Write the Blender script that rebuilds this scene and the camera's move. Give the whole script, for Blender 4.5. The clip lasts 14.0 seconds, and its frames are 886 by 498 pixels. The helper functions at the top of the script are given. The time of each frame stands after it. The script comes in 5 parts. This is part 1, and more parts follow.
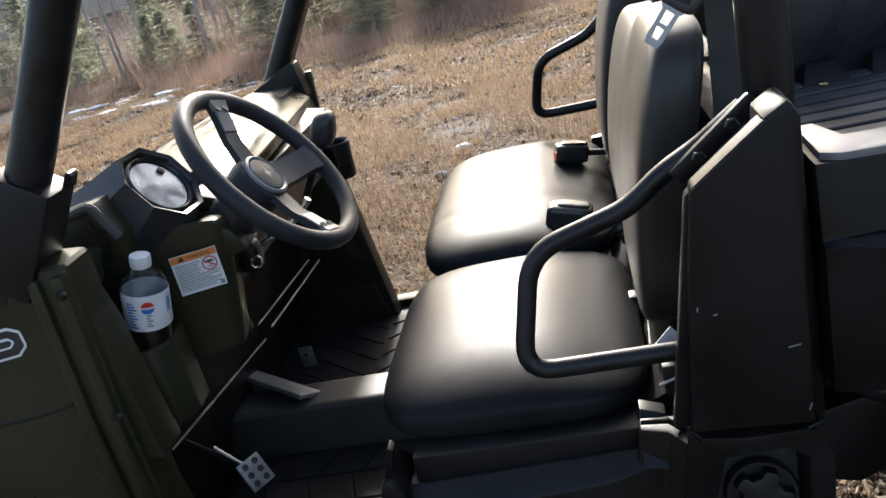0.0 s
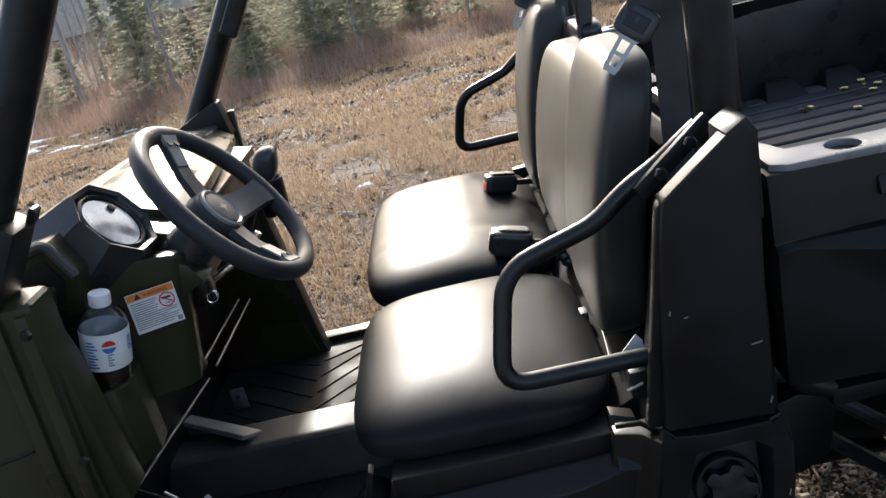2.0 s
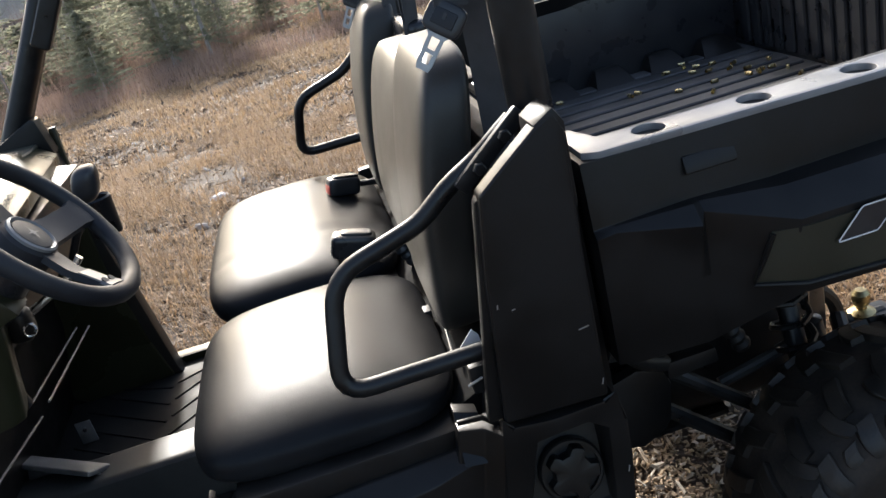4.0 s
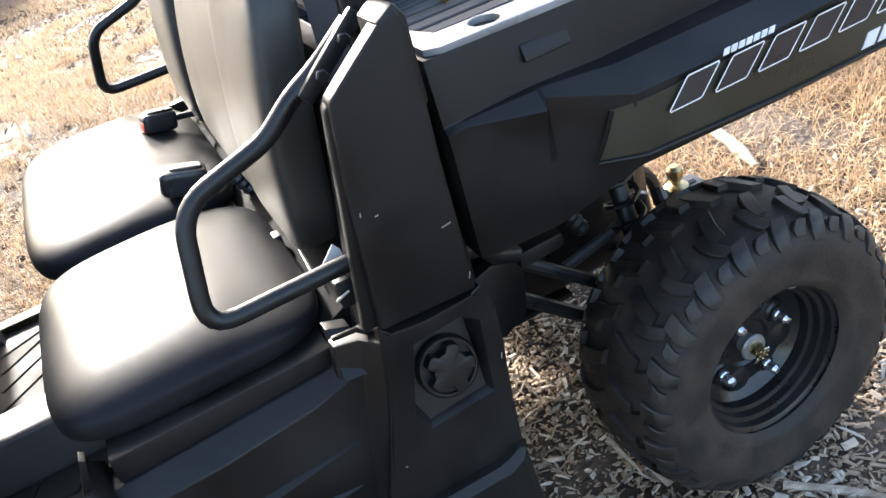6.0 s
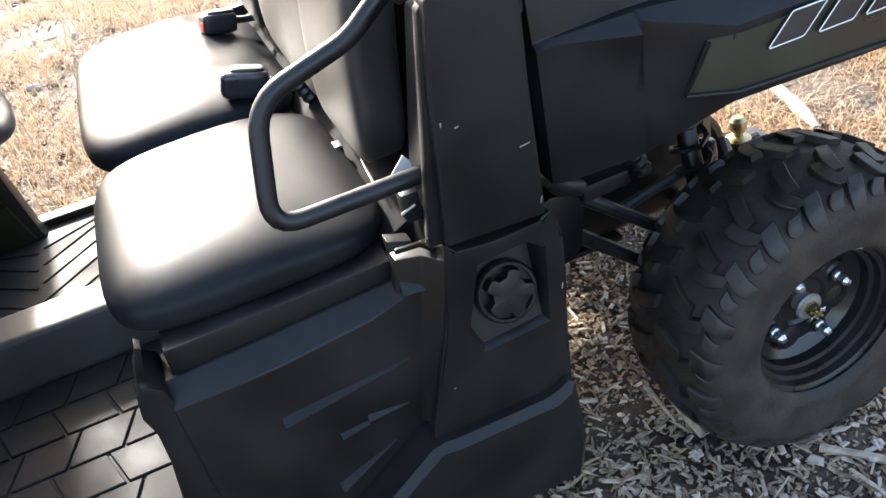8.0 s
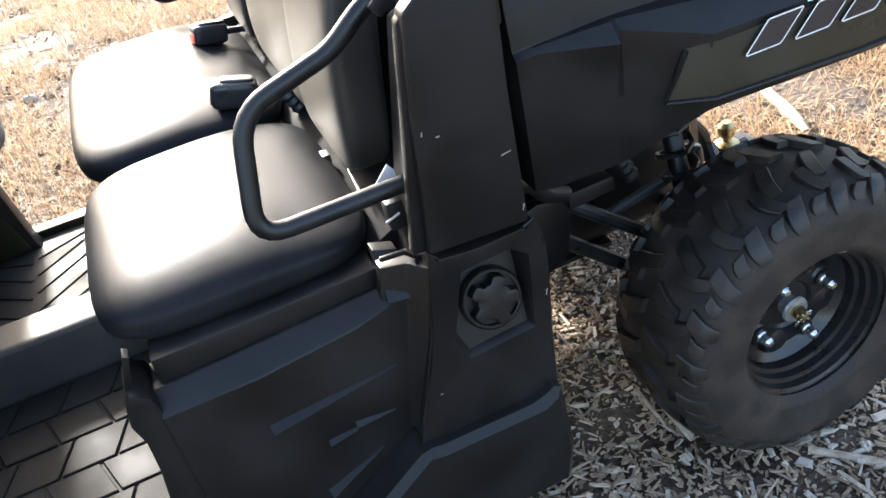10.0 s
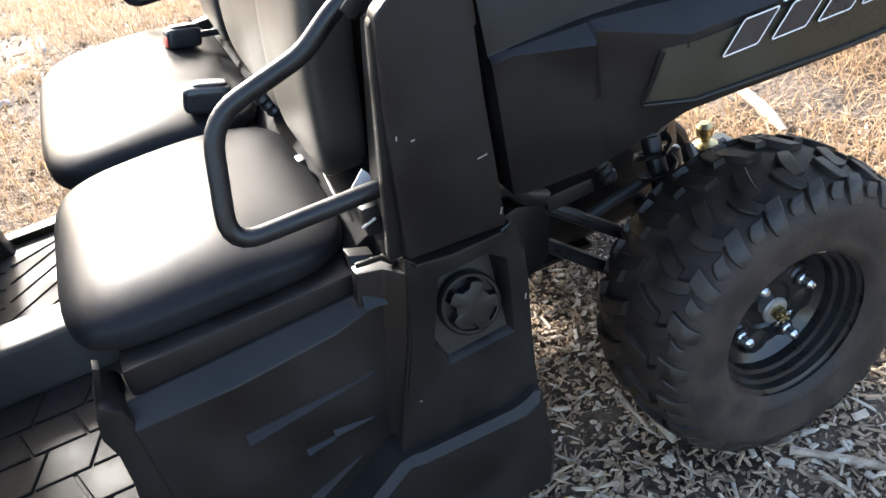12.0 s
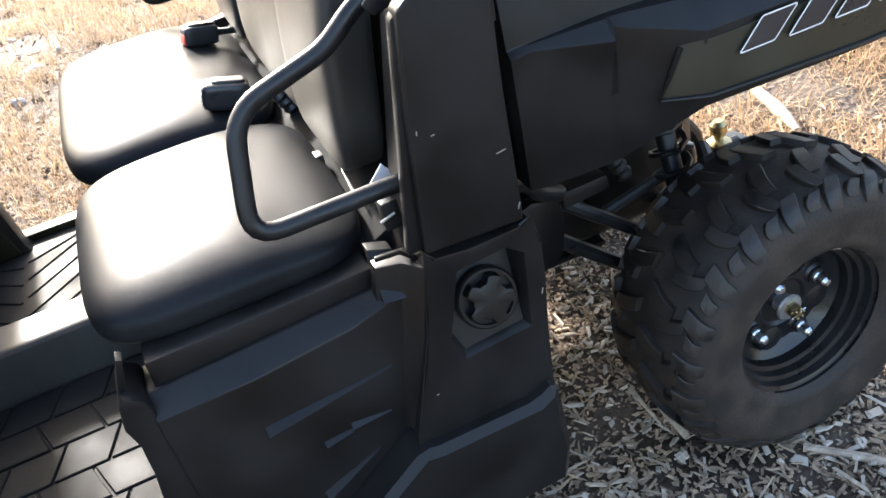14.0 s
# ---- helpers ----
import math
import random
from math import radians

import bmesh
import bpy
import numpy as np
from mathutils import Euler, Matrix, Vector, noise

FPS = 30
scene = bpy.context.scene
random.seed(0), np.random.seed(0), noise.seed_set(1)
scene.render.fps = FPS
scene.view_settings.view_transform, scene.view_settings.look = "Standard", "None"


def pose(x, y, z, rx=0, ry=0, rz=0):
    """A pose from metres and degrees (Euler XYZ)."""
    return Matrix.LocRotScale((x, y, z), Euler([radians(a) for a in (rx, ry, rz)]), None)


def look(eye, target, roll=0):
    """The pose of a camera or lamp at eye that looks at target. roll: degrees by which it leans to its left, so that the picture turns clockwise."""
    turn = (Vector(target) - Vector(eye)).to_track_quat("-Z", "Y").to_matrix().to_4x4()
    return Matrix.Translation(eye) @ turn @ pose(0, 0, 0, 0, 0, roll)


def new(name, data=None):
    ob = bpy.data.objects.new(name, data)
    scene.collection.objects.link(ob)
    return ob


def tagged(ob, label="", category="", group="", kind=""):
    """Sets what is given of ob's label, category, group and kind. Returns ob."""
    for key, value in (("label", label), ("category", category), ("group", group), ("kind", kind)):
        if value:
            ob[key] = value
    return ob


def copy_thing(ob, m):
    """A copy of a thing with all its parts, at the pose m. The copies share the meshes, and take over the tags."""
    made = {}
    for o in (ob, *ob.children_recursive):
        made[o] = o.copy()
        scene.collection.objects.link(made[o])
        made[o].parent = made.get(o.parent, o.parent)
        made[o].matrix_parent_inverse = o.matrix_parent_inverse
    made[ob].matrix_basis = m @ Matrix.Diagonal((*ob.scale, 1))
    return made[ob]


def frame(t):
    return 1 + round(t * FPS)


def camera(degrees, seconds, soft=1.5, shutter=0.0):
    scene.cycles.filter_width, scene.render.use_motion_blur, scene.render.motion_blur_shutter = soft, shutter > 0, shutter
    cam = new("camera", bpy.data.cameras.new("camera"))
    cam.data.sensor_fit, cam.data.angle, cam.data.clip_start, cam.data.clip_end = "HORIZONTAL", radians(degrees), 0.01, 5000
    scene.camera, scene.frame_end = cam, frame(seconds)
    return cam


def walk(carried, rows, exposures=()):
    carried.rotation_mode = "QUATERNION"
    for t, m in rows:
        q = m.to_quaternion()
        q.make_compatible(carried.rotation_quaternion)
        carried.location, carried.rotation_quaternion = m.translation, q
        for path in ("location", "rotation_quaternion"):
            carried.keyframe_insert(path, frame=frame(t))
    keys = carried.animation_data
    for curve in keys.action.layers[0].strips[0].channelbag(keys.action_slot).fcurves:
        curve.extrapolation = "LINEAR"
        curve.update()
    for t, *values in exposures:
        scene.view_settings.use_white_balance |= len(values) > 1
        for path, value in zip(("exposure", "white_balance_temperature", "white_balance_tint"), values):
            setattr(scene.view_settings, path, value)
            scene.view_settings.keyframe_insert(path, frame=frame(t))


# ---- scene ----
cam = camera(55.7, 14.0)
PATH = [
    (0, (-0.716, -1.615, 1.455), (-1.112, 0.2, 0.713), -14.9),
    (0.5, (-0.8, -1.673, 1.483), (-1.018, 0.19, 0.786), -16.2),
    (1, (-0.834, -1.655, 1.471), (-0.916, 0.218, 0.776), -14.3),
    (1.5, (-0.844, -1.655, 1.469), (-0.92, 0.222, 0.782), -12.6),
    (2, (-0.832, -1.664, 1.47), (-0.947, 0.201, 0.757), -14.1),
    (2.5, (-0.825, -1.665, 1.466), (-0.909, 0.203, 0.755), -13.8),
    (3, (-0.827, -1.662, 1.461), (-0.895, 0.191, 0.71), -13.4),
    (3.5, (-0.819, -1.651, 1.455), (-0.842, 0.184, 0.662), -13.2),
    (4, (-0.77, -1.649, 1.455), (-0.596, 0.181, 0.668), -15.3),
    (4.2, (-0.755, -1.659, 1.456), (-0.447, 0.139, 0.637), -15.6),
    (6.3, (-0.869, -1.623, 1.429), (-0.372, -0.012, 0.352), -17.3),
    (6.5, (-0.892, -1.617, 1.422), (-0.451, -0.005, 0.322), -16.7),
    (7, (-0.89, -1.596, 1.415), (-0.481, 0.001, 0.283), -14.1),
    (7.5, (-0.89, -1.593, 1.411), (-0.481, -0.002, 0.271), -13.6),
    (10, (-0.872, -1.613, 1.417), (-0.459, -0.014, 0.289), -14.1),
    (10.5, (-0.854, -1.605, 1.411), (-0.381, -0.029, 0.275), -14.1),
    (11, (-0.856, -1.601, 1.412), (-0.378, -0.024, 0.28), -13.9),
    (11.5, (-0.861, -1.598, 1.411), (-0.395, -0.013, 0.284), -13.8),
    (12, (-0.861, -1.601, 1.41), (-0.408, -0.016, 0.277), -13.9),
    (12.5, (-0.858, -1.604, 1.411), (-0.407, -0.02, 0.276), -14.2),
    (13, (-0.859, -1.607, 1.411), (-0.402, -0.02, 0.283), -14.2),
    (13.5, (-0.866, -1.608, 1.409), (-0.418, -0.02, 0.279), -14.2),
    (14, (-0.878, -1.608, 1.412), (-0.443, -0.015, 0.284), -14.1),
]
walk(cam, [(t, look(eye, target, roll)) for t, eye, target, roll in PATH],
     exposures=[(0.0, 0.97), (3.6, 0.95), (4.2, 1.02), (6.3, 2.45), (14.0, 2.45)])

# ---- world, sun ----
SUN = Vector((-0.13, 0.87, 0.46)).normalized()
world = bpy.data.worlds.new("world")
scene.world = world
world.use_nodes = True
wn, wl = world.node_tree.nodes, world.node_tree.links
sky = wn.new("ShaderNodeTexSky")
sky.sky_type = "NISHITA"
sky.sun_disc = False
sky.sun_elevation = math.asin(SUN.z)
sky.sun_rotation = math.atan2(SUN.x, SUN.y)
sky.dust_density = 4.0
wl.new(sky.outputs[0], wn["Background"].inputs[0])
wn["Background"].inputs[1].default_value = 0.172
sun = new("sun", bpy.data.lights.new("sun", "SUN"))
sun.data.energy, sun.data.angle, sun.data.color = 4.0, radians(5), (1.0, 0.968, 0.92)
sun.matrix_world = look(SUN * 30, (0, 0, 0))


# ---- materials ----
def material(name, one, two, rough=0.5, metal=0.0, scale=30.0, fine=400.0, bump=0.1, depth=0.001, spread=0.12,
             low=0.35, high=0.65, coat=0.0, thin=0.0, per_object=0.0, per_island=0.0, stretch=(1, 1, 1), specular=0.5, sheen=0.0):
    """A surface of two colours, mixed by noise at two scales, with uneven gloss and fine relief."""
    m = bpy.data.materials.new(name)
    m.use_nodes = True
    n, l = m.node_tree.nodes, m.node_tree.links
    p = n["Principled BSDF"]
    co = n.new("ShaderNodeTexCoord")
    mp = n.new("ShaderNodeMapping")
    mp.inputs["Scale"].default_value = stretch
    l.new(co.outputs["Object"], mp.inputs[0])

    def cloud(size, detail):
        t = n.new("ShaderNodeTexNoise")
        t.inputs["Scale"].default_value, t.inputs["Detail"].default_value = size, detail
        l.new(mp.outputs[0], t.inputs["Vector"])
        return t
    big, small = cloud(scale, 5), cloud(fine, 3)
    add = n.new("ShaderNodeMath")
    add.operation = "MULTIPLY_ADD"
    add.inputs[1].default_value = 0.35
    l.new(small.outputs[0], add.inputs[0])
    l.new(big.outputs[0], add.inputs[2])
    last = add.outputs[0]
    for weight, node, out in ((per_object, "ShaderNodeObjectInfo", "Random"), (per_island, "ShaderNodeNewGeometry", "Random Per Island")):
        if weight:
            info, more = n.new(node), n.new("ShaderNodeMath")
            more.operation = "MULTIPLY_ADD"
            more.inputs[1].default_value = weight
            l.new(info.outputs[out], more.inputs[0])
            l.new(last, more.inputs[2])
            last = more.outputs[0]
    ramp = n.new("ShaderNodeValToRGB")
    extra = 0.175 + (per_object + per_island) / 2
    ramp.color_ramp.elements[0].position, ramp.color_ramp.elements[1].position = max(low + extra - (per_object + per_island) / 2, 0), min(high + extra + (per_object + per_island) / 2, 1)
    ramp.color_ramp.elements[0].color, ramp.color_ramp.elements[1].color = (*one, 1), (*two, 1)
    l.new(last, ramp.inputs[0])
    l.new(ramp.outputs[0], p.inputs["Base Color"])
    rg = n.new("ShaderNodeMapRange")
    rg.inputs[1].default_value, rg.inputs[2].default_value = 0.3, 0.7
    rg.inputs[3].default_value, rg.inputs[4].default_value = max(rough - spread, 0.02), min(rough + spread, 1.0)
    l.new(big.outputs[0], rg.inputs[0])
    l.new(rg.outputs[0], p.inputs["Roughness"])
    p.inputs["Metallic"].default_value, p.inputs["Coat Weight"].default_value = metal, coat
    p.inputs["Specular IOR Level"].default_value = specular
    p.inputs["Sheen Weight"].default_value, p.inputs["Sheen Roughness"].default_value = sheen, 0.5
    p.inputs["Sheen Tint"].default_value = (0.80, 0.74, 0.62, 1)
    if thin:
        through_light, mix = n.new("ShaderNodeBsdfTranslucent"), n.new("ShaderNodeMixShader")
        mix.inputs[0].default_value = thin
        l.new(ramp.outputs[0], through_light.inputs[0])
        l.new(p.outputs[0], mix.inputs[1])
        l.new(through_light.outputs[0], mix.inputs[2])
        l.new(mix.outputs[0], n["Material Output"].inputs[0])
    if bump:
        b = n.new("ShaderNodeBump")
        b.inputs["Strength"].default_value, b.inputs["Distance"].default_value = bump, depth
        l.new(small.outputs[0], b.inputs["Height"])
        l.new(b.outputs[0], p.inputs["Normal"])
    return m


PLASTIC = material("moulded_black_plastic", (0.0069, 0.0064, 0.0062), (0.0140, 0.0129, 0.0125), 0.40, scale=9, fine=900, bump=0.16, depth=0.0006, specular=0.27)
TRIM = material("smooth_dark_plastic", (0.016, 0.017, 0.020), (0.028, 0.028, 0.030), 0.33, scale=14, fine=700, bump=0.06, depth=0.0005)
VINYL = material("black_seat_vinyl", (0.0085, 0.0089, 0.0102), (0.0155, 0.0160, 0.0172), 0.36, scale=6, fine=650, bump=0.30, depth=0.0008, spread=0.04, specular=0.10)
# cushion vinyl in a lighter, warmer copy for sunlight on the backrests
BACK_VINYL = material("sun_paled_vinyl", (0.016, 0.015, 0.0132), (0.028, 0.0262, 0.023), 0.44, scale=7, fine=500, bump=0.25, depth=0.0008, spread=0.06, sheen=0.05)
OLIVE = material("olive_green_plastic", (0.018, 0.0185, 0.0088), (0.029, 0.0295, 0.0150), 0.30, scale=5, fine=500, bump=0.04, depth=0.0005, specular=0.35)
STEEL = material("black_powder_coat", (0.008, 0.008, 0.0085), (0.016, 0.016, 0.0165), 0.38, scale=25, fine=1200, bump=0.14, depth=0.0005, specular=0.36)
RUBBER = material("dusty_tyre_rubber", (0.014, 0.0103, 0.0078), (0.050, 0.034, 0.0235), 0.75, scale=16, fine=160, bump=0.4, depth=0.002, low=0.4, high=0.75)
TREAD = material("worn_tread_rubber", (0.009, 0.0075, 0.0062), (0.030, 0.022, 0.016), 0.55, scale=24, fine=200, bump=0.35, depth=0.0015)
GLOSS = material("gloss_black_enamel", (0.006, 0.006, 0.0065), (0.012, 0.012, 0.013), 0.33, scale=20, fine=300, bump=0.03, depth=0.0004, specular=0.5)
GRIP = material("soft_wheel_grip", (0.014, 0.015, 0.019), (0.024, 0.025, 0.029), 0.50, scale=20, fine=1500, bump=0.25, depth=0.0005, specular=0.35)
SPOKE = material("grey_spoke_plastic", (0.15, 0.145, 0.14), (0.21, 0.205, 0.20), 0.45, scale=20, fine=900, bump=0.1, depth=0.0004)
# black bed plastic lightened for the sky reflected in the floor ribs
BED = material("bed_reflection_plastic", (0.035, 0.035, 0.037), (0.070, 0.069, 0.070), 0.48, scale=8, fine=500, bump=0.2, depth=0.0008, specular=0.6)
GREEN = material("olive_inset_plastic", (0.023, 0.022, 0.014), (0.033, 0.032, 0.021), 0.36, scale=5, fine=500, bump=0.05, depth=0.0005)
# grey for small parts; on tunnel top and pocket lip it paints in light
TUNNEL = material("grey_and_lit_plastic", (0.034, 0.033, 0.032), (0.062, 0.060, 0.056), 0.58, scale=7, fine=400, bump=0.2, depth=0.0008)
# black rail plastic painted pale for the glare along its top
RAIL_TOP = material("rail_glare_plastic", (0.14, 0.138, 0.142), (0.20, 0.198, 0.202), 0.36, scale=12, fine=900, bump=0.2, depth=0.0006, specular=0.9)
# body olive made lighter and shinier for the sky glare on the hood
HOOD = material("olive_hood_glare", (0.030, 0.031, 0.020), (0.060, 0.060, 0.044), 0.42, scale=4, fine=300, bump=0.06, depth=0.0006, specular=0.8)
CHROME_RING = material("pale_grey_ring", (0.17, 0.17, 0.17), (0.25, 0.25, 0.25), 0.4, scale=20, fine=900, bump=0.05, depth=0.0003)
TRAY = material("dull_tray_plastic", (0.010, 0.0098, 0.0095), (0.020, 0.0195, 0.019), 0.80, scale=12, fine=400, bump=0.2, depth=0.0008, specular=0.06)
MAT = material("rubber_floor_mat", (0.016, 0.0157, 0.0153), (0.034, 0.032, 0.030), 0.62, scale=10, fine=300, bump=0.25, depth=0.001, specular=0.11)
ZINC = material("zinc_plated_steel", (0.55, 0.56, 0.58), (0.72, 0.72, 0.72), 0.24, 1.0, scale=60, fine=500, bump=0.08, depth=0.0004)
BARE = material("grey_bare_metal", (0.30, 0.29, 0.28), (0.42, 0.41, 0.39), 0.40, 0.6, scale=30, fine=400, bump=0.1, depth=0.0005)
BRASS = material("brass", (0.62, 0.48, 0.22), (0.78, 0.66, 0.38), 0.28, 1.0, scale=80, fine=500, bump=0.05, depth=0.0003)
WHITE = material("white_paper", (0.70, 0.70, 0.70), (0.80, 0.80, 0.80), 0.55, scale=40, fine=600, bump=0.05, depth=0.0003)
CAP = material("white_cap_plastic", (0.74, 0.74, 0.76), (0.80, 0.80, 0.82), 0.35, scale=40, fine=600, bump=0.03, depth=0.0003)
ORANGE = material("orange_print", (0.75, 0.22, 0.04), (0.80, 0.26, 0.05), 0.5, scale=40, fine=600, bump=0)
INK = material("black_print", (0.02, 0.02, 0.02), (0.04, 0.04, 0.04), 0.5, scale=40, fine=600, bump=0)
GREY_INK = material("grey_print", (0.22, 0.22, 0.24), (0.30, 0.30, 0.32), 0.5, scale=40, fine=600, bump=0)
BLUE = material("blue_print", (0.03, 0.12, 0.42), (0.05, 0.17, 0.50), 0.45, scale=40, fine=600, bump=0)
RED = material("red_plastic", (0.55, 0.03, 0.02), (0.66, 0.05, 0.03), 0.4, scale=40, fine=600, bump=0)
DECAL = material("white_decal", (0.72, 0.72, 0.72), (0.80, 0.80, 0.80), 0.4, scale=40, fine=600, bump=0)
# gauge face painted pale for the reflection in its glass
DIAL = material("gauge_face_reflection", (0.45, 0.44, 0.43), (0.75, 0.74, 0.72), 0.18, 0.3, scale=24, fine=300, bump=0.02, depth=0.0003, coat=0.6)
WEB = material("grey_belt_webbing", (0.040, 0.040, 0.043), (0.065, 0.065, 0.068), 0.75, scale=30, fine=1500, bump=0.5, depth=0.0008)
SOIL = material("bare_soil_and_litter", (0.040, 0.029, 0.021), (0.118, 0.084, 0.058), 0.95, scale=2.2, fine=45, bump=0.9, depth=0.02, low=0.3, high=0.7)
STRAW = material("dry_grass", (0.19, 0.119, 0.068), (0.46, 0.318, 0.185), 0.7, scale=1.3, fine=30, bump=0, thin=0.35, per_island=0.35)
DULL_STRAW = material("dull_brown_grass", (0.10, 0.066, 0.042), (0.30, 0.205, 0.125), 0.75, scale=1.1, fine=25, bump=0, thin=0.3, per_island=0.4)
CHIPS = material("wood_chips", (0.100, 0.069, 0.045), (0.38, 0.280, 0.188), 0.85, scale=9, fine=180, bump=0.4, depth=0.002, per_island=0.45)
PALE_CHIPS = material("pale_weathered_chips", (0.25, 0.205, 0.16), (0.50, 0.43, 0.35), 0.8, scale=14, fine=180, bump=0.5, depth=0.002, per_island=0.5)
TARNISHED = material("tarnished_brass", (0.26, 0.20, 0.10), (0.50, 0.41, 0.22), 0.32, 1.0, scale=40, fine=400, bump=0.1, depth=0.0004)
SPLINTER = material("weathered_wood", (0.28, 0.21, 0.15), (0.52, 0.43, 0.33), 0.8, scale=8, fine=120, bump=0.6, depth=0.003, stretch=(1, 6, 6))
STONE = material("grey_stone", (0.20, 0.19, 0.18), (0.42, 0.40, 0.38), 0.9, scale=14, fine=120, bump=0.6, depth=0.004, per_island=0.5)
SNOW = material("old_snow", (0.70, 0.73, 0.78), (0.85, 0.87, 0.90), 0.7, scale=6, fine=60, bump=0.4, depth=0.01)
# grey bark, lightened to carry the haze over the wood
BARK = material("haze_pale_bark", (0.28, 0.26, 0.24), (0.50, 0.47, 0.44), 0.9, scale=7, fine=60, bump=0.6, depth=0.01, per_object=0.3, stretch=(1, 1, 0.25))
TWIG = material("red_brown_twigs", (0.24, 0.155, 0.12), (0.42, 0.30, 0.24), 0.85, scale=1.5, fine=20, bump=0, thin=0.35, per_island=0.5)
# needles paler and greyer than real ones: distance haze put into the colour
NEEDLE = material("haze_pale_needles", (0.17, 0.18, 0.13), (0.30, 0.31, 0.23), 0.7, scale=3, fine=25, bump=0, thin=0.7, per_island=0.4, per_object=0.4)
# the haze before the hillside is painted in as this pale grey
FARWOOD = material("haze_pale_far_wood", (0.36, 0.36, 0.34), (0.60, 0.60, 0.57), 0.95, scale=0.25, fine=2.5, bump=0.6, depth=0.4, thin=0.5, stretch=(1, 1, 0.3))


def glass(name, tint, rough=0.02, ior=1.45):
    m = bpy.data.materials.new(name)
    m.use_nodes = True
    p = m.node_tree.nodes["Principled BSDF"]
    p.inputs["Base Color"].default_value = (*tint, 1)
    p.inputs["Roughness"].default_value, p.inputs["IOR"].default_value = rough, ior
    p.inputs["Transmission Weight"].default_value = 1.0
    return m


PET = glass("clear_bottle_plastic", (0.93, 0.95, 0.97), 0.03, 1.35)
COLA = material("dark_cola", (0.010, 0.006, 0.004), (0.014, 0.008, 0.005), 0.08, scale=10, fine=100, bump=0)


# ---- building helpers ----
def part(name, bm, mat, parent=None, label="", sharp=32):
    """Links a bmesh as one mesh object, under a thing or a part where a parent is given."""
    me = bpy.data.meshes.new(name)
    bmesh.ops.recalc_face_normals(bm, faces=bm.faces)
    bm.to_mesh(me)
    bm.free()
    me.materials.append(mat)
    me.polygons.foreach_set("use_smooth", [True] * len(me.polygons))
    me.set_sharp_from_angle(angle=radians(sharp))
    ob = new(name, me)
    ob.parent = parent
    if label:
        ob["label"] = label
    return ob


def raw(name, verts, faces, mat, smooth=False):
    me = bpy.data.meshes.new(name)
    me.from_pydata(verts, [], faces)
    me.materials.append(mat)
    if smooth:
        me.polygons.foreach_set("use_smooth", [True] * len(me.polygons))
    return new(name, me)


def thing(name, label, category, group="", at=(0, 0, 0)):
    ob = new(name)
    ob.location = at
    ob.empty_display_size = 0.05
    return tagged(ob, label, category, group)


def soften(bm, faces, width, seg=2, angle=20):
    """Rounds the sharp edges of the given faces."""
    if width <= 0:
        return
    bm.normal_update()
    edges = [e for e in {e for f in faces for e in f.edges} if len(e.link_faces) == 2 and e.calc_face_angle(0) > radians(angle)]
    bmesh.ops.bevel(bm, geom=edges, offset=width, segments=seg, profile=0.6, affect="EDGES", clamp_overlap=True)


def prism(points, lo, hi, axis="y", bevel=0.004, seg=2, bm=None, shift=None):
    """A plate with the outline given in the two other axes, from lo to hi along its axis. shift(a, b, c) may move the points."""
    bm = bm or bmesh.new()

    def place(a, b, c):
        return {"y": (a, c, b), "x": (c, a, b), "z": (a, b, c)}[axis]
    lower, upper = [bm.verts.new(place(a, b, lo)) for a, b in points], [bm.verts.new(place(a, b, hi)) for a, b in points]
    k = len(points)
    faces = [bm.faces.new(lower), bm.faces.new(upper[::-1])]
    faces += [bm.faces.new((lower[i], upper[i], upper[(i + 1) % k], lower[(i + 1) % k])) for i in range(k)]
    if shift:
        for v in lower + upper:
            v.co = shift(v.co)
    bmesh.ops.recalc_face_normals(bm, faces=faces)
    soften(bm, faces, bevel, seg)
    return bm


def box(x0, x1, y0, y1, z0, z1, bevel=0.004, seg=2, bm=None, m=None):
    bm = bm or bmesh.new()
    vs = [bm.verts.new(Vector((x, y, z)) if m is None else m @ Vector((x, y, z))) for x in (x0, x1) for y in (y0, y1) for z in (z0, z1)]
    faces = [bm.faces.new([vs[i] for i in q]) for q in ((0, 1, 3, 2), (4, 6, 7, 5), (0, 4, 5, 1), (2, 3, 7, 6), (0, 2, 6, 4), (1, 5, 7, 3))]
    bmesh.ops.recalc_face_normals(bm, faces=faces)
    soften(bm, faces, bevel, seg)
    return bm


def fillet(points, bend, steps=6):
    """A polyline with its corners rounded."""
    pts = [Vector(p) for p in points]
    out = [pts[0]]
    for a, b, c in zip(pts, pts[1:], pts[2:]):
        d = min(bend, (a - b).length * 0.48, (c - b).length * 0.48)
        p, q = b + (a - b).normalized() * d, b + (c - b).normalized() * d
        for i in range(steps + 1):
            t = i / steps
            out.append(p * (1 - t) ** 2 + b * 2 * t * (1 - t) + q * t * t)
    return out + [pts[-1]]


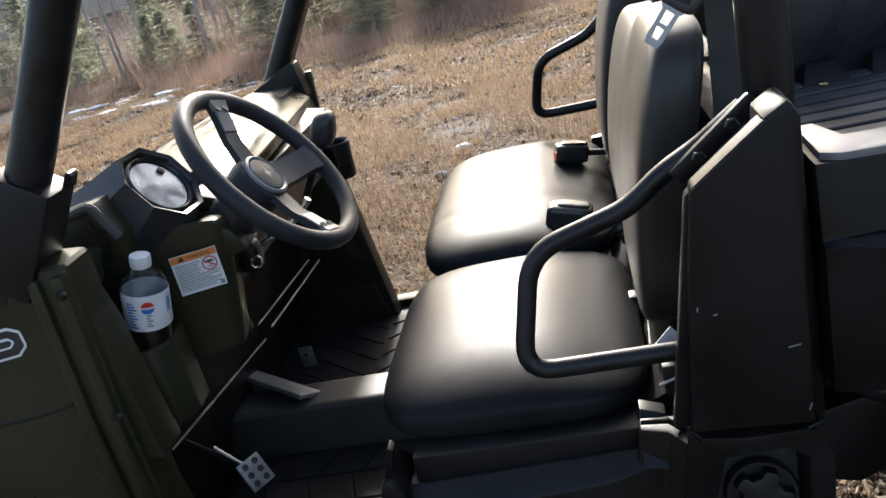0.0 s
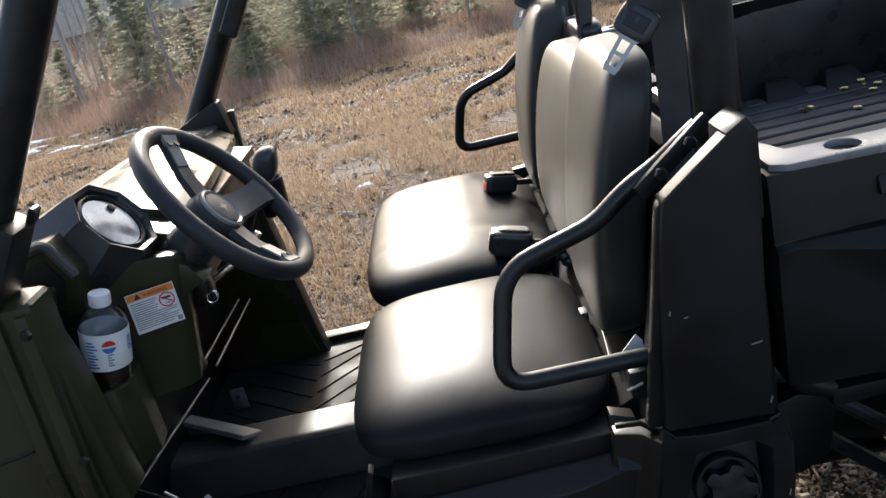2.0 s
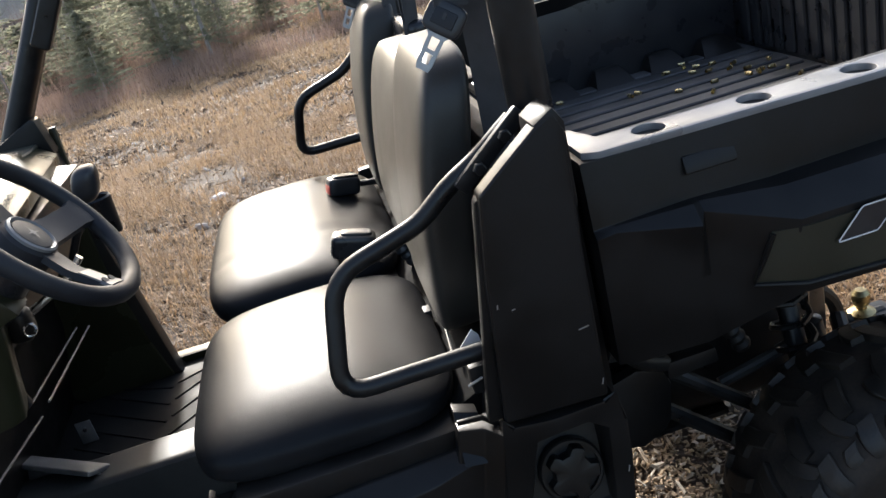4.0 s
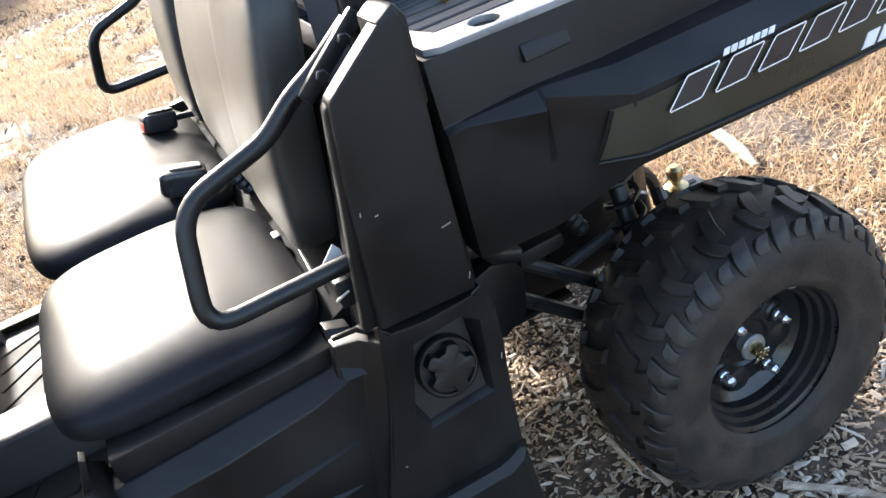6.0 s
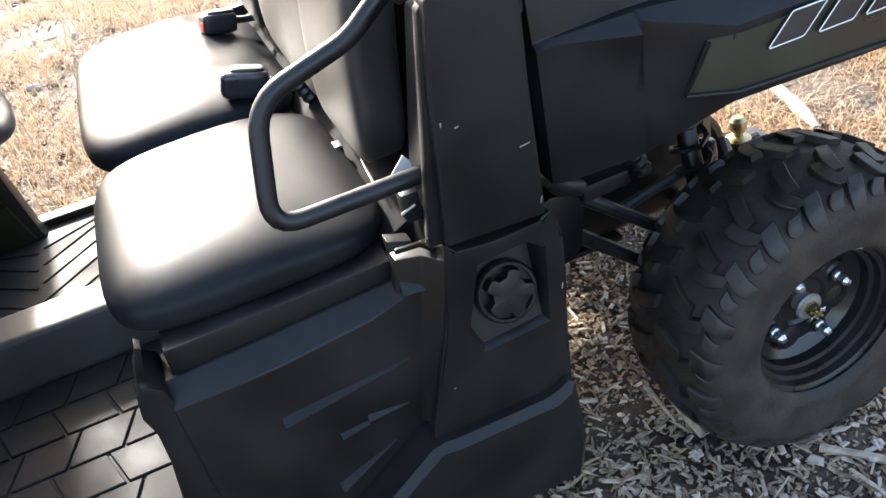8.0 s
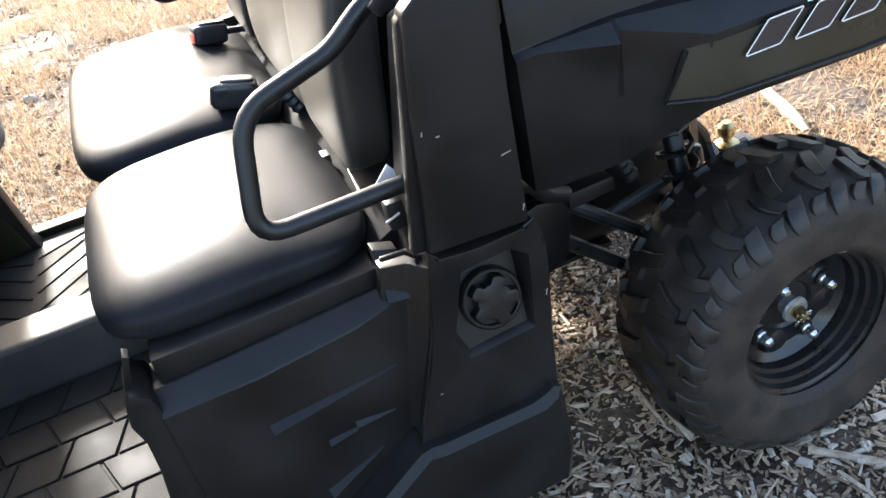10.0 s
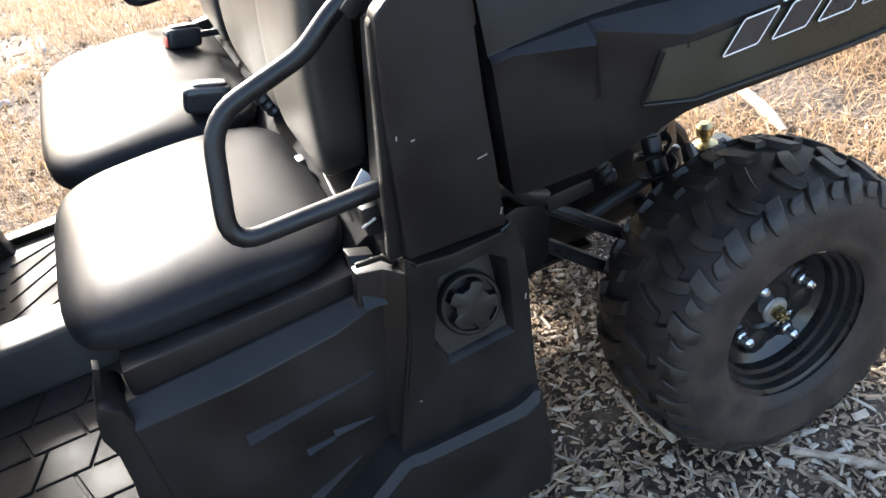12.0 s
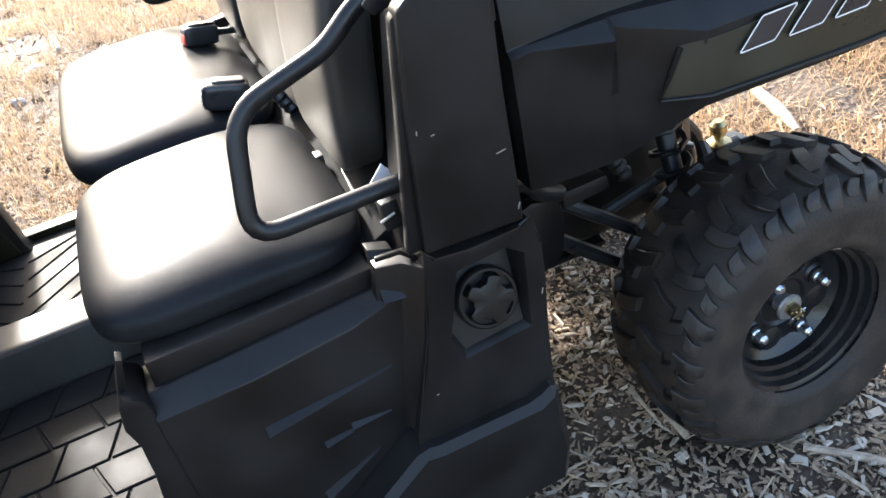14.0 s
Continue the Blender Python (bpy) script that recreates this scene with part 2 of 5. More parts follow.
def sweep(path, radius, seg=14, closed=False, bm=None, flat=None, across=(0, 1, 0)):
    """A tube along a path. radius: a number, or one for each point. flat: (half width, half height) for a strap, its width across."""
    bm = bm or bmesh.new()
    path = [Vector(p) for p in path]
    k = len(path)
    normal = None
    rings = []
    for i, p in enumerate(path):
        ahead = (path[(i + 1) % k] - path[i - 1]) if closed else (path[min(i + 1, k - 1)] - path[max(i - 1, 0)])
        ahead.normalize()
        if normal is None:
            normal = ahead.orthogonal().normalized() if flat is None else Vector(across)
        normal = (normal - ahead * normal.dot(ahead)).normalized()
        side = ahead.cross(normal)
        r = radius[i] if isinstance(radius, (list, tuple)) else radius
        ring = []
        if flat:
            for a, b in ((-1, -1), (1, -1), (1, 1), (-1, 1)):
                ring.append(bm.verts.new(p + normal * a * flat[0] + side * b * flat[1]))
        else:
            for j in range(seg):
                w = 2 * math.pi * j / seg
                ring.append(bm.verts.new(p + (normal * math.cos(w) + side * math.sin(w)) * r))
        rings.append(ring)
    s = len(rings[0])
    for i in range(k if closed else k - 1):
        a, b = rings[i], rings[(i + 1) % k]
        for j in range(s):
            bm.faces.new((a[j], a[(j + 1) % s], b[(j + 1) % s], b[j]))
    if not closed:
        bm.faces.new(rings[0])
        bm.faces.new(rings[-1][::-1])
    return bm


def lathe(profile, m, seg=40, bm=None, wave=None, caps=False):
    """Turns (radius, height) about the local z axis of m."""
    bm = bm or bmesh.new()
    rings = []
    for r, h in profile:
        ring = []
        for j in range(seg):
            w = 2 * math.pi * j / seg
            q = r * (wave(w, h) if wave else 1.0)
            ring.append(bm.verts.new(m @ Vector((q * math.cos(w), q * math.sin(w), h))))
        rings.append(ring)
    for a, b in zip(rings, rings[1:]):
        for j in range(seg):
            bm.faces.new((a[j], a[(j + 1) % seg], b[(j + 1) % seg], b[j]))
    for ring in (rings[0], rings[-1]) if caps else ():
        if (ring[0].co - ring[seg // 2].co).length > 1e-5:
            bm.faces.new(ring)
    return bm


def pillow(centre, half, power=4.5, cuts=14, shape=None, bm=None, upright=0.0):
    """A cushion: a cube swollen to a rounded block. shape(u) moves a point of the unit block."""
    bm = bm or bmesh.new()
    got = bmesh.ops.create_cube(bm, size=2.0)["verts"]
    bmesh.ops.subdivide_edges(bm, edges=list({e for v in got for e in v.link_edges}), cuts=cuts, use_grid_fill=True)
    for v in bm.verts:
        u = v.co
        if upright:
            level = (abs(u.x) ** power + abs(u.y) ** power) ** (1 / power)
            n = (level ** upright + abs(u.z) ** upright) ** (1 / upright)
        else:
            n = (abs(u.x) ** power + abs(u.y) ** power + abs(u.z) ** power) ** (1 / power)
        u = u / n
        if shape:
            u = shape(u)
        v.co = Vector((centre[0] + half[0] * u.x, centre[1] + half[1] * u.y, centre[2] + half[2] * u.z))
    return bm


def aim(at, normal, up=(0, 0, 1)):
    """A pose whose local z axis looks along the normal, with its y axis as far up as can be."""
    z = Vector(normal).normalized()
    x = Vector(up).cross(z)
    x = x.normalized() if x.length > 1e-4 else z.orthogonal().normalized()
    y = z.cross(x)
    return Matrix(((x.x, y.x, z.x, at[0]), (x.y, y.y, z.y, at[1]), (x.z, y.z, z.z, at[2]), (0, 0, 0, 1)))


def bolt(at, normal, parent, size=0.008, mat=None, name="bolt"):
    hexes = [(0.0, 0.0), (size, 0.0), (size, size * 0.7), (size * 0.8, size * 0.9), (0.0, size * 0.9)]
    return part(name, lathe(hexes, aim(at, normal), 6), mat or ZINC, parent)


# ---- ground and surroundings ----
rng = np.random.default_rng(7)


def lie(x, y):
    """The height of the ground: level about the vehicle, falling towards the wood, rising again behind it."""
    x, y = np.asarray(x, float), np.asarray(y, float)
    far = np.clip(y - 3.2, 0, None)
    fall = -0.085 * np.clip(far, 0, 14) * np.clip(far / 3.0, 0, 1)
    tilt = 0.035 * np.clip(x + 3.0, -12, 12) * np.clip(far / 10.0, 0, 1)
    hill = 0.11 * np.clip(y - 34.0, 0, 90)
    rough = 0.02 * np.sin(1.7 * x + 0.6 * y) * np.sin(1.1 * y - 0.5 * x) + 0.035 * np.sin(0.9 * y + 1.3) * np.sin(0.7 * x + 2.0) * np.clip(far / 3.0, 0, 1)
    return fall + tilt + hill + rough * np.clip((np.hypot(x, y) - 0.6) / 3.0, 0, 1)


def spaced(lo, hi, near_lo, near_hi, step, grow=1.16):
    line = list(np.arange(near_lo, near_hi + step / 2, step))
    s = step
    while line[-1] < hi:
        s *= grow
        line.append(line[-1] + s)
    s = step
    while line[0] > lo:
        s *= grow
        line.insert(0, line[0] - s)
    return np.array(line)


gx, gy = spaced(-420, 420, -4.5, 3.5, 0.07), spaced(-420, 420, -2.0, 6.5, 0.07)
mx, my = np.meshgrid(gx, gy)
mz = lie(mx, my) + rng.normal(0, 0.006, mx.shape) * (np.hypot(mx, my) < 14)
w = len(gx)
ids = np.arange(w * len(gy)).reshape(len(gy), w)
quads = np.stack([ids[:-1, :-1], ids[:-1, 1:], ids[1:, 1:], ids[1:, :-1]], -1).reshape(-1, 4)
ground = raw("ground", np.stack([mx, my, mz], -1).reshape(-1, 3).tolist(), quads.tolist(), SOIL, True)
tagged(ground, "brown winter ground of soil, litter and old grass", "ground", kind="structure")


def patchy(x, y, size=1.3):
    """A soft random field between 0 and 1, for where grass grows."""
    s = np.zeros(np.shape(x))
    for k, (a, b, c) in enumerate(((1.0, 0.3, 0.0), (-0.4, 1.1, 1.7), (0.8, -0.9, 4.1), (1.7, 1.2, 2.2), (-1.9, 0.7, 5.3))):
        s = s + np.sin((a * np.asarray(x) + b * np.asarray(y)) * 2.4 / size + c) / (1 + 0.25 * k)
    return 0.5 + s / 6.0


def blades(name, x, y, long, wide, mat, label, flat=0.65):
    """Dry stems, bent over: two triangles and a tip each."""
    k = len(x)
    z = lie(x, y)
    turn = rng.uniform(0, 2 * math.pi, k)
    lean = np.clip(rng.normal(flat, 0.25, k), 0.05, 0.97)
    length = long * rng.uniform(0.45, 1.3, k)
    dx, dy = np.cos(turn), np.sin(turn)
    out, up = length * lean, length * np.sqrt(1 - lean ** 2)
    sx, sy = -dy * wide * rng.uniform(0.6, 1.4, k), dx * wide * rng.uniform(0.6, 1.4, k)
    p = np.empty((k, 5, 3))
    base = np.stack([x, y, z - 0.004], -1)
    half = np.stack([sx, sy, 0 * sx], -1) / 2
    mid = np.stack([x + dx * out * 0.45, y + dy * out * 0.45, z + up * 0.7], -1)
    p[:, 0], p[:, 1] = base - half, base + half
    p[:, 2], p[:, 3] = mid + half * 0.8, mid - half * 0.8
    p[:, 4] = np.stack([x + dx * out, y + dy * out, z + up * 0.85 + 0.004], -1)
    i = np.arange(k)[:, None] * 5
    faces = (i + [0, 1, 2, 3]).tolist() + (i + [3, 2, 4]).tolist()
    return tagged(raw(name, p.reshape(-1, 3).tolist(), faces, mat), label, "grass", kind="stuff")


def scatter(k, x0, x1, y0, y1, least, size=1.3):
    x, y = rng.uniform(x0, x1, k), rng.uniform(y0, y1, k)
    keep = patchy(x, y, size) + rng.normal(0, 0.12, k) > least
    return x[keep], y[keep]


def clear_of_chips(x, y):
    d = np.hypot((x + 0.25) / 1.05, (y + 0.6) / 0.95)
    return d + rng.normal(0, 0.12, len(x)) > 1.0


gx1, gy1 = scatter(290000, -3.9, 2.2, -0.9, 6.5, 0.46, 0.6)
# the sward thins out raggedly at its ends and towards the trodden side
stray = np.random.default_rng(77)
edge = np.clip(1 - np.minimum(gx1 + 3.9, 2.2 - gx1) / 0.8, 0, 1)
gx1 = gx1 + stray.normal(0, 0.55, len(gx1)) * edge
edge = np.clip(1 - (gy1 + 0.9) / 0.5, 0, 1)
gy1 = gy1 - np.abs(stray.normal(0, 0.6, len(gy1))) * edge
keep = clear_of_chips(gx1, gy1)
blades("dry_grass", gx1[keep], gy1[keep], 0.098, 0.0040, STRAW, "flattened straw-coloured winter grass beside the vehicle", 0.90)
gx2, gy2 = scatter(280000, -19, 6, 6.3, 25, 0.43, 1.1)
blades("meadow_grass", gx2, gy2, 0.15, 0.011, STRAW, "dead tan meadow grass falling towards the wood", 0.86)

gx4, gy4 = scatter(120000, -16, 5, 1.0, 24, 0.52, 0.45)
blades("brown_grass", gx4, gy4, 0.12, 0.006, DULL_STRAW, "dull brown dead grass and weeds in uneven tufts", 0.74)

gx3, gy3 = scatter(90000, -9, 8, -7, 8, 0.52, 0.9)
keep = clear_of_chips(gx3, gy3)
blades("sparse_grass", gx3[keep], gy3[keep], 0.08, 0.0045, STRAW, "sparse dry grass round the vehicle", 0.88)


def flakes(name, x, y, long, wide, thick, mat, label, category, lift=0.012):
    """Flat splinters with bevelled ends, tumbled."""
    k = len(x)
    unit = np.array([(-1, -0.7, -1), (1, -0.35, -1), (0.7, 0.9, -1), (-0.8, 0.6, -1), (-0.9, -0.6, 1), (0.9, -0.3, 1), (0.6, 0.7, 1), (-0.7, 0.5, 1)], float)
    size = np.stack([long * rng.lognormal(0, 0.45, k), wide * rng.lognormal(0, 0.4, k), thick * rng.uniform(0.5, 1.6, k)], -1) / 2
    p = unit[None] * size[:, None] * (1 + rng.normal(0, 0.22, (k, 8, 3)))
    a, b, c = rng.uniform(0, 2 * math.pi, k), rng.normal(0, 0.32, k), rng.normal(0, 0.35, k)
    zz = np.zeros(k)
    one = zz + 1
    rz = np.array([[np.cos(a), -np.sin(a), zz], [np.sin(a), np.cos(a), zz], [zz, zz, one]])
    ry = np.array([[np.cos(b), zz, np.sin(b)], [zz, one, zz], [-np.sin(b), zz, np.cos(b)]])
    rx = np.array([[one, zz, zz], [zz, np.cos(c), -np.sin(c)], [zz, np.sin(c), np.cos(c)]])
    turn = np.einsum("ijk,jlk,lmk->kim", rz, ry, rx)
    p = np.einsum("kij,kvj->kvi", turn, p)
    p += np.stack([x, y, lie(x, y) + rng.uniform(0.0, lift, k)], -1)[:, None]
    quad = np.array([(0, 3, 2, 1), (4, 5, 6, 7), (0, 1, 5, 4), (1, 2, 6, 5), (2, 3, 7, 6), (3, 0, 4, 7)])
    faces = (np.arange(k)[:, None, None] * 8 + quad[None]).reshape(-1, 4)
    return tagged(raw(name, p.reshape(-1, 3).tolist(), faces.tolist(), mat), label, category, kind="stuff")


def round_patch(k, cx, cy, rx, ry):
    a, r = rng.uniform(0, 2 * math.pi, k), np.sqrt(rng.uniform(0, 1, k)) * (1 + rng.normal(0, 0.1, k))
    return cx + rx * r * np.cos(a), cy + ry * r * np.sin(a)


cx, cy = round_patch(34000, -0.15, -0.6, 1.35, 1.15)
flakes("wood_chips", cx, cy, 0.0150, 0.0075, 0.0030, CHIPS, "grey and tan wood chips strewn under the vehicle", "wood chips")
cx, cy = round_patch(3600, -0.15, -0.6, 1.35, 1.15)
flakes("pale_chips", cx, cy, 0.022, 0.012, 0.0036, PALE_CHIPS, "larger pale grey flakes of wood on the chips", "wood chips", 0.018)
cx, cy = round_patch(900, -0.05, -0.6, 1.3, 1.05)
flakes("wood_splinters", cx, cy, 0.050, 0.009, 0.005, SPLINTER, "pale long splinters among the wood chips", "splinters", 0.02)
sx, sy = scatter(500, -6, 4, 0.8, 12, 0.42)
dx, dy = scatter(9000, -4.5, 3, 0.7, 9, 0.40, 0.6)
flakes("soil_crumbs", dx, dy, 0.030, 0.022, 0.012, SOIL, "dark crumbs of soil and rotten leaves in the grass", "soil", 0.010)
lx, ly = scatter(26000, -13, 4.5, 0.8, 20, 0.30, 0.8)
flakes("ground_litter", lx, ly, 0.085, 0.010, 0.006, DULL_STRAW, "dark stalks and torn leaves lying on bare soil", "litter", 0.014)
qx, qy = scatter(9000, -13, 4.5, 5, 21, 0.38, 0.9)
flakes("soil_clods", qx, qy, 0.070, 0.050, 0.030, SOIL, "dark clods of soil among the dead grass", "soil", 0.012)
flakes("small_stones", sx, sy, 0.045, 0.035, 0.022, STONE, "small grey stones in the grass", "stones", 0.008)


def lump(centre, half, seed, rough=0.25, cuts=5, bm=None):
    """An uneven stone or snow lump."""
    own = bmesh.new()
    bmesh.ops.create_icosphere(own, subdivisions=3, radius=1.0)
    for v in own.verts:
        d = 1 + rough * noise.noise(v.co * 1.6 + Vector((seed * 3.1, seed, 0)))
        v.co = Vector((centre[0] + v.co.x * half[0] * d, centre[1] + v.co.y * half[1] * d, centre[2] + max(v.co.z, -0.4) * half[2] * d))
    return own


for k in range(44):
    far = k < 34
    x = rng.uniform(-16, -8) if far else rng.uniform(-4.0, 1.5)
    y = 15.6 + 0.62 * max(-x - 5.5, 0) + rng.normal(0, 0.7) if far else rng.uniform(3.6, 10)
    s = rng.uniform(0.10, 0.42) if far else rng.uniform(0.02, 0.05)
    tagged(part("snow_patch", lump((x, y, float(lie(x, y)) + 0.01), (s, s * rng.uniform(0.3, 0.6), s * 0.14), k), SNOW), "thin patch of old snow melting on grass", "snow", "snow patches")
for x, y, s, turn in ((-1.55, 3.55, 0.060, 0.5), (-1.62, 3.02, 0.045, -0.4), (-1.40, 3.82, 0.025, 0.2)):
    b = lump((0, 0, 0.012), (s, s * 0.42, 0.022), x, 0.45)
    b.transform(pose(x, y, float(lie(x, y)), 0, 0, math.degrees(turn)))
    tagged(part("pale_stone", b, SNOW if s > 0.05 else STONE), "pale lump lying in the dry grass", "stone", "pale lumps in the grass")


def stick(points, radius, label):
    b = sweep(fillet(points, 0.05, 3), [radius] + [radius * rng.uniform(0.8, 1.1) for _ in fillet(points, 0.05, 3)[2:]] + [radius * 0.5], 7)
    for v in b.verts:
        v.co += Vector(noise.noise_vector(v.co * 30)) * radius * 0.3
    tagged(part("stick", b, SPLINTER), label, "stick", "sticks on the ground")


stick(((0.88, 0.47, 0.04), (0.85, 0.33, 0.035), (0.80, 0.19, 0.03)), 0.022, "thick pale broken stick lying in the grass")
stick(((-0.02, -0.74, 0.012), (0.09, -0.86, 0.012), (0.17, -0.99, 0.010)), 0.009, "thin brown twig beside the rear tyre")
stick(((-0.20, -0.44, 0.09), (-0.19, -0.50, 0.05), (-0.19, -0.60, 0.012)), 0.016, "torn pale piece of wood standing against the tyre")
stick(((-0.24, -0.47, 0.08), (-0.215, -0.54, 0.015)), 0.006, "narrow splinter leaning beside the tyre")
stick(((0.05, -0.95, 0.012), (-0.05, -1.02, 0.012), (-0.14, -1.01, 0.010)), 0.006, "thin curved twig on the wood chips")


# ---- the wood ----
def wood_edge(x):
    """How far off the brush begins: the meadow reaches further on the side of the vehicle's nose."""
    return 16.8 + 0.62 * np.clip(-np.asarray(x, float) - 5.5, 0, 16)


def limb(bm, a, b, r0, r1, seg=5):
    sweep([a, (a + b) / 2 + Vector((rng.normal(0, 0.04), rng.normal(0, 0.04), 0)) * (b - a).length, b], [r0, (r0 + r1) / 2, r1], seg, bm=bm)


def bare_tree(height, girth):
    tree = thing("bare_tree", "leafless grey-barked tree at the edge of the wood", "tree", "bare trees of the wood")
    b = bmesh.new()
    lean = Vector((rng.normal(0, 0.03), rng.normal(0, 0.03), 1))
    path = [lean * height * t + Vector((rng.normal(0, 0.02), rng.normal(0, 0.02), 0)) * height * t * 0.5 for t in np.linspace(0, 1, 7)]
    path[0].z = -0.4
    sweep(path, [girth * (1.25 - 1.15 * t) for t in np.linspace(0, 1, 7)], 7, bm=b)
    part("trunk", b, BARK, tree)
    b = bmesh.new()
    for k in range(26):
        t = rng.uniform(0.16, 0.97)
        i = min(int(t * 6), 5)
        a = path[i].lerp(path[i + 1], t * 6 - i)
        turn, reach = rng.uniform(0, 6.283), height * rng.uniform(0.08, 0.22) * (1.15 - t)
        e = a + Vector((math.cos(turn) * reach, math.sin(turn) * reach, reach * rng.uniform(0.2, 1.0)))
        limb(b, a, e, girth * 0.22 * (1.2 - t), 0.004, 4)
        for j in range(5):
            s = a.lerp(e, rng.uniform(0.3, 1))
            limb(b, s, s + Vector((rng.normal(0, 0.3), rng.normal(0, 0.3), rng.uniform(0.05, 0.5))) * reach, 0.007, 0.002, 3)
    part("crown", b, BARK, tree, "bare twigs")
    return tree


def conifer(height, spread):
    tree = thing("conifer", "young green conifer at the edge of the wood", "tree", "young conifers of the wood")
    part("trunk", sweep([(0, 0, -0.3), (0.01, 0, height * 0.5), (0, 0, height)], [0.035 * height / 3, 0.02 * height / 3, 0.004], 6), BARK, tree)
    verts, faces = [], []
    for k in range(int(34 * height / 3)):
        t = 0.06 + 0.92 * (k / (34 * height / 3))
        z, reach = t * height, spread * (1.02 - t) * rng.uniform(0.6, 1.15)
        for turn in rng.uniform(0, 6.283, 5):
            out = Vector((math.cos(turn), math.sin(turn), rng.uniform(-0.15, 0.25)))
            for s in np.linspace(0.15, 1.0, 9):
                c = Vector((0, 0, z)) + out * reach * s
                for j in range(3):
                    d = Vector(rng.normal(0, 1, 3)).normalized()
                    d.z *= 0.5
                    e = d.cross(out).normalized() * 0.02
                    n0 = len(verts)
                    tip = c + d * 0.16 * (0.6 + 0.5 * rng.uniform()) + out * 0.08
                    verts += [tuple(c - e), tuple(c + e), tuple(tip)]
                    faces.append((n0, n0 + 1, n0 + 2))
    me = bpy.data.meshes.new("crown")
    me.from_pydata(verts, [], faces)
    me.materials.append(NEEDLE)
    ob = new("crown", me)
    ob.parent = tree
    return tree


def stand(x, y, size, turn):
    return Matrix.Translation((x, y, float(lie(x, y)))) @ pose(0, 0, 0, 0, 0, turn)


kinds = [bare_tree(rng.uniform(5.5, 8.5), rng.uniform(0.03, 0.07)) for _ in range(6)]
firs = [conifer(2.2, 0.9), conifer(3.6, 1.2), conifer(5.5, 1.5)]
for k in range(120):
    y = rng.uniform(19.5, 48)
    x = rng.uniform(-0.85, 0.55) * (y + 6)
    y = max(y, float(wood_edge(x)) + rng.uniform(2, 8))
    if k < len(kinds):
        kinds[k].matrix_basis = stand(x, y, 1, rng.uniform(0, 360))
    else:
        copy_thing(kinds[k % len(kinds)], stand(x, y, 1, rng.uniform(0, 360)))
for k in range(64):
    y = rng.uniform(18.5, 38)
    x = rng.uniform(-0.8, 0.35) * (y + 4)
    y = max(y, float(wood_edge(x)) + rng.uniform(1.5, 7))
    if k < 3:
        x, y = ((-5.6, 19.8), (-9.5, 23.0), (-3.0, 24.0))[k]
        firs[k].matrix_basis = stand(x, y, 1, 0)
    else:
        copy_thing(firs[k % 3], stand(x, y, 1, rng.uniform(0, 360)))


def brush(name, k, x0, x1, y0, y1, tall, wide, mat, label):
    """Upright thin stems with side twigs, past counting."""
    x, y = rng.uniform(x0, x1, k), rng.uniform(y0, y1, k)
    keep = (patchy(x, y, 2.5) > 0.3) & (y > wood_edge(x) + rng.normal(0, 0.5, k))
    x, y = x[keep], y[keep]
    k = len(x)
    z = lie(x, y)
    height = tall * rng.uniform(0.4, 1.2, k)
    p = np.empty((k, 4, 3))
    turn = rng.uniform(0, 6.283, k)
    hx, hy = np.cos(turn) * wide, np.sin(turn) * wide
    top = np.stack([x + rng.normal(0, 0.22, k) * height, y + rng.normal(0, 0.22, k) * height, z + height], -1)
    p[:, 0], p[:, 1] = np.stack([x - hx, y - hy, z - 0.02], -1), np.stack([x + hx, y + hy, z - 0.02], -1)
    p[:, 2], p[:, 3] = top + np.stack([hx, hy, 0 * hx], -1) * 0.25, top - np.stack([hx, hy, 0 * hx], -1) * 0.25
    faces = (np.arange(k)[:, None] * 4 + [0, 1, 2, 3]).tolist()
    return tagged(raw(name, p.reshape(-1, 3).tolist(), faces, mat), label, "brush", kind="stuff")


brush("red_brush", 80000, -26, 9, 16.0, 32, 0.42, 0.006, TWIG, "reddish-brown leafless brush along the wood")
brush("tall_brush", 12000, -38, 18, 20, 46, 2.0, 0.007, TWIG, "grey leafless saplings inside the wood")
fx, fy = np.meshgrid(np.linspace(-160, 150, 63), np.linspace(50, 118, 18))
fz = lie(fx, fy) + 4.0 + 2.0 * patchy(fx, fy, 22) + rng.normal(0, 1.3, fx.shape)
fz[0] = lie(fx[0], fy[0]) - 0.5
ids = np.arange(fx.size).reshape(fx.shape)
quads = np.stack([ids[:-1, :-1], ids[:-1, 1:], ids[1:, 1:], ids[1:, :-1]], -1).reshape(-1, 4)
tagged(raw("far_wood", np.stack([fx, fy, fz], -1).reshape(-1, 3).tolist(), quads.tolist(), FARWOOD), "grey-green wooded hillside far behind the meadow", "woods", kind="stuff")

# ---- the vehicle ----
vehicle = thing("utility_vehicle", "olive green and black side-by-side utility vehicle parked on wood chips", "utility vehicle")


# lower body: seat base, floor, tunnel
def lofted(stations, bevel=0.004, seg=2):
    """A solid through cross-sections with the same number of corners, each (place along x, [(y, z), ...])."""
    bm = bmesh.new()
    rows = [[bm.verts.new((x, y, z)) for y, z in r] for x, r in stations]
    for p, q in zip(rows, rows[1:]):
        for i in range(len(p)):
            k = (i + 1) % len(p)
            bm.faces.new((p[i], p[k], q[k], q[i]))
    bm.faces.new(rows[0])
    bm.faces.new(rows[-1][::-1])
    bmesh.ops.recalc_face_normals(bm, faces=bm.faces)
    soften(bm, list(bm.faces), bevel, seg)
    return bm


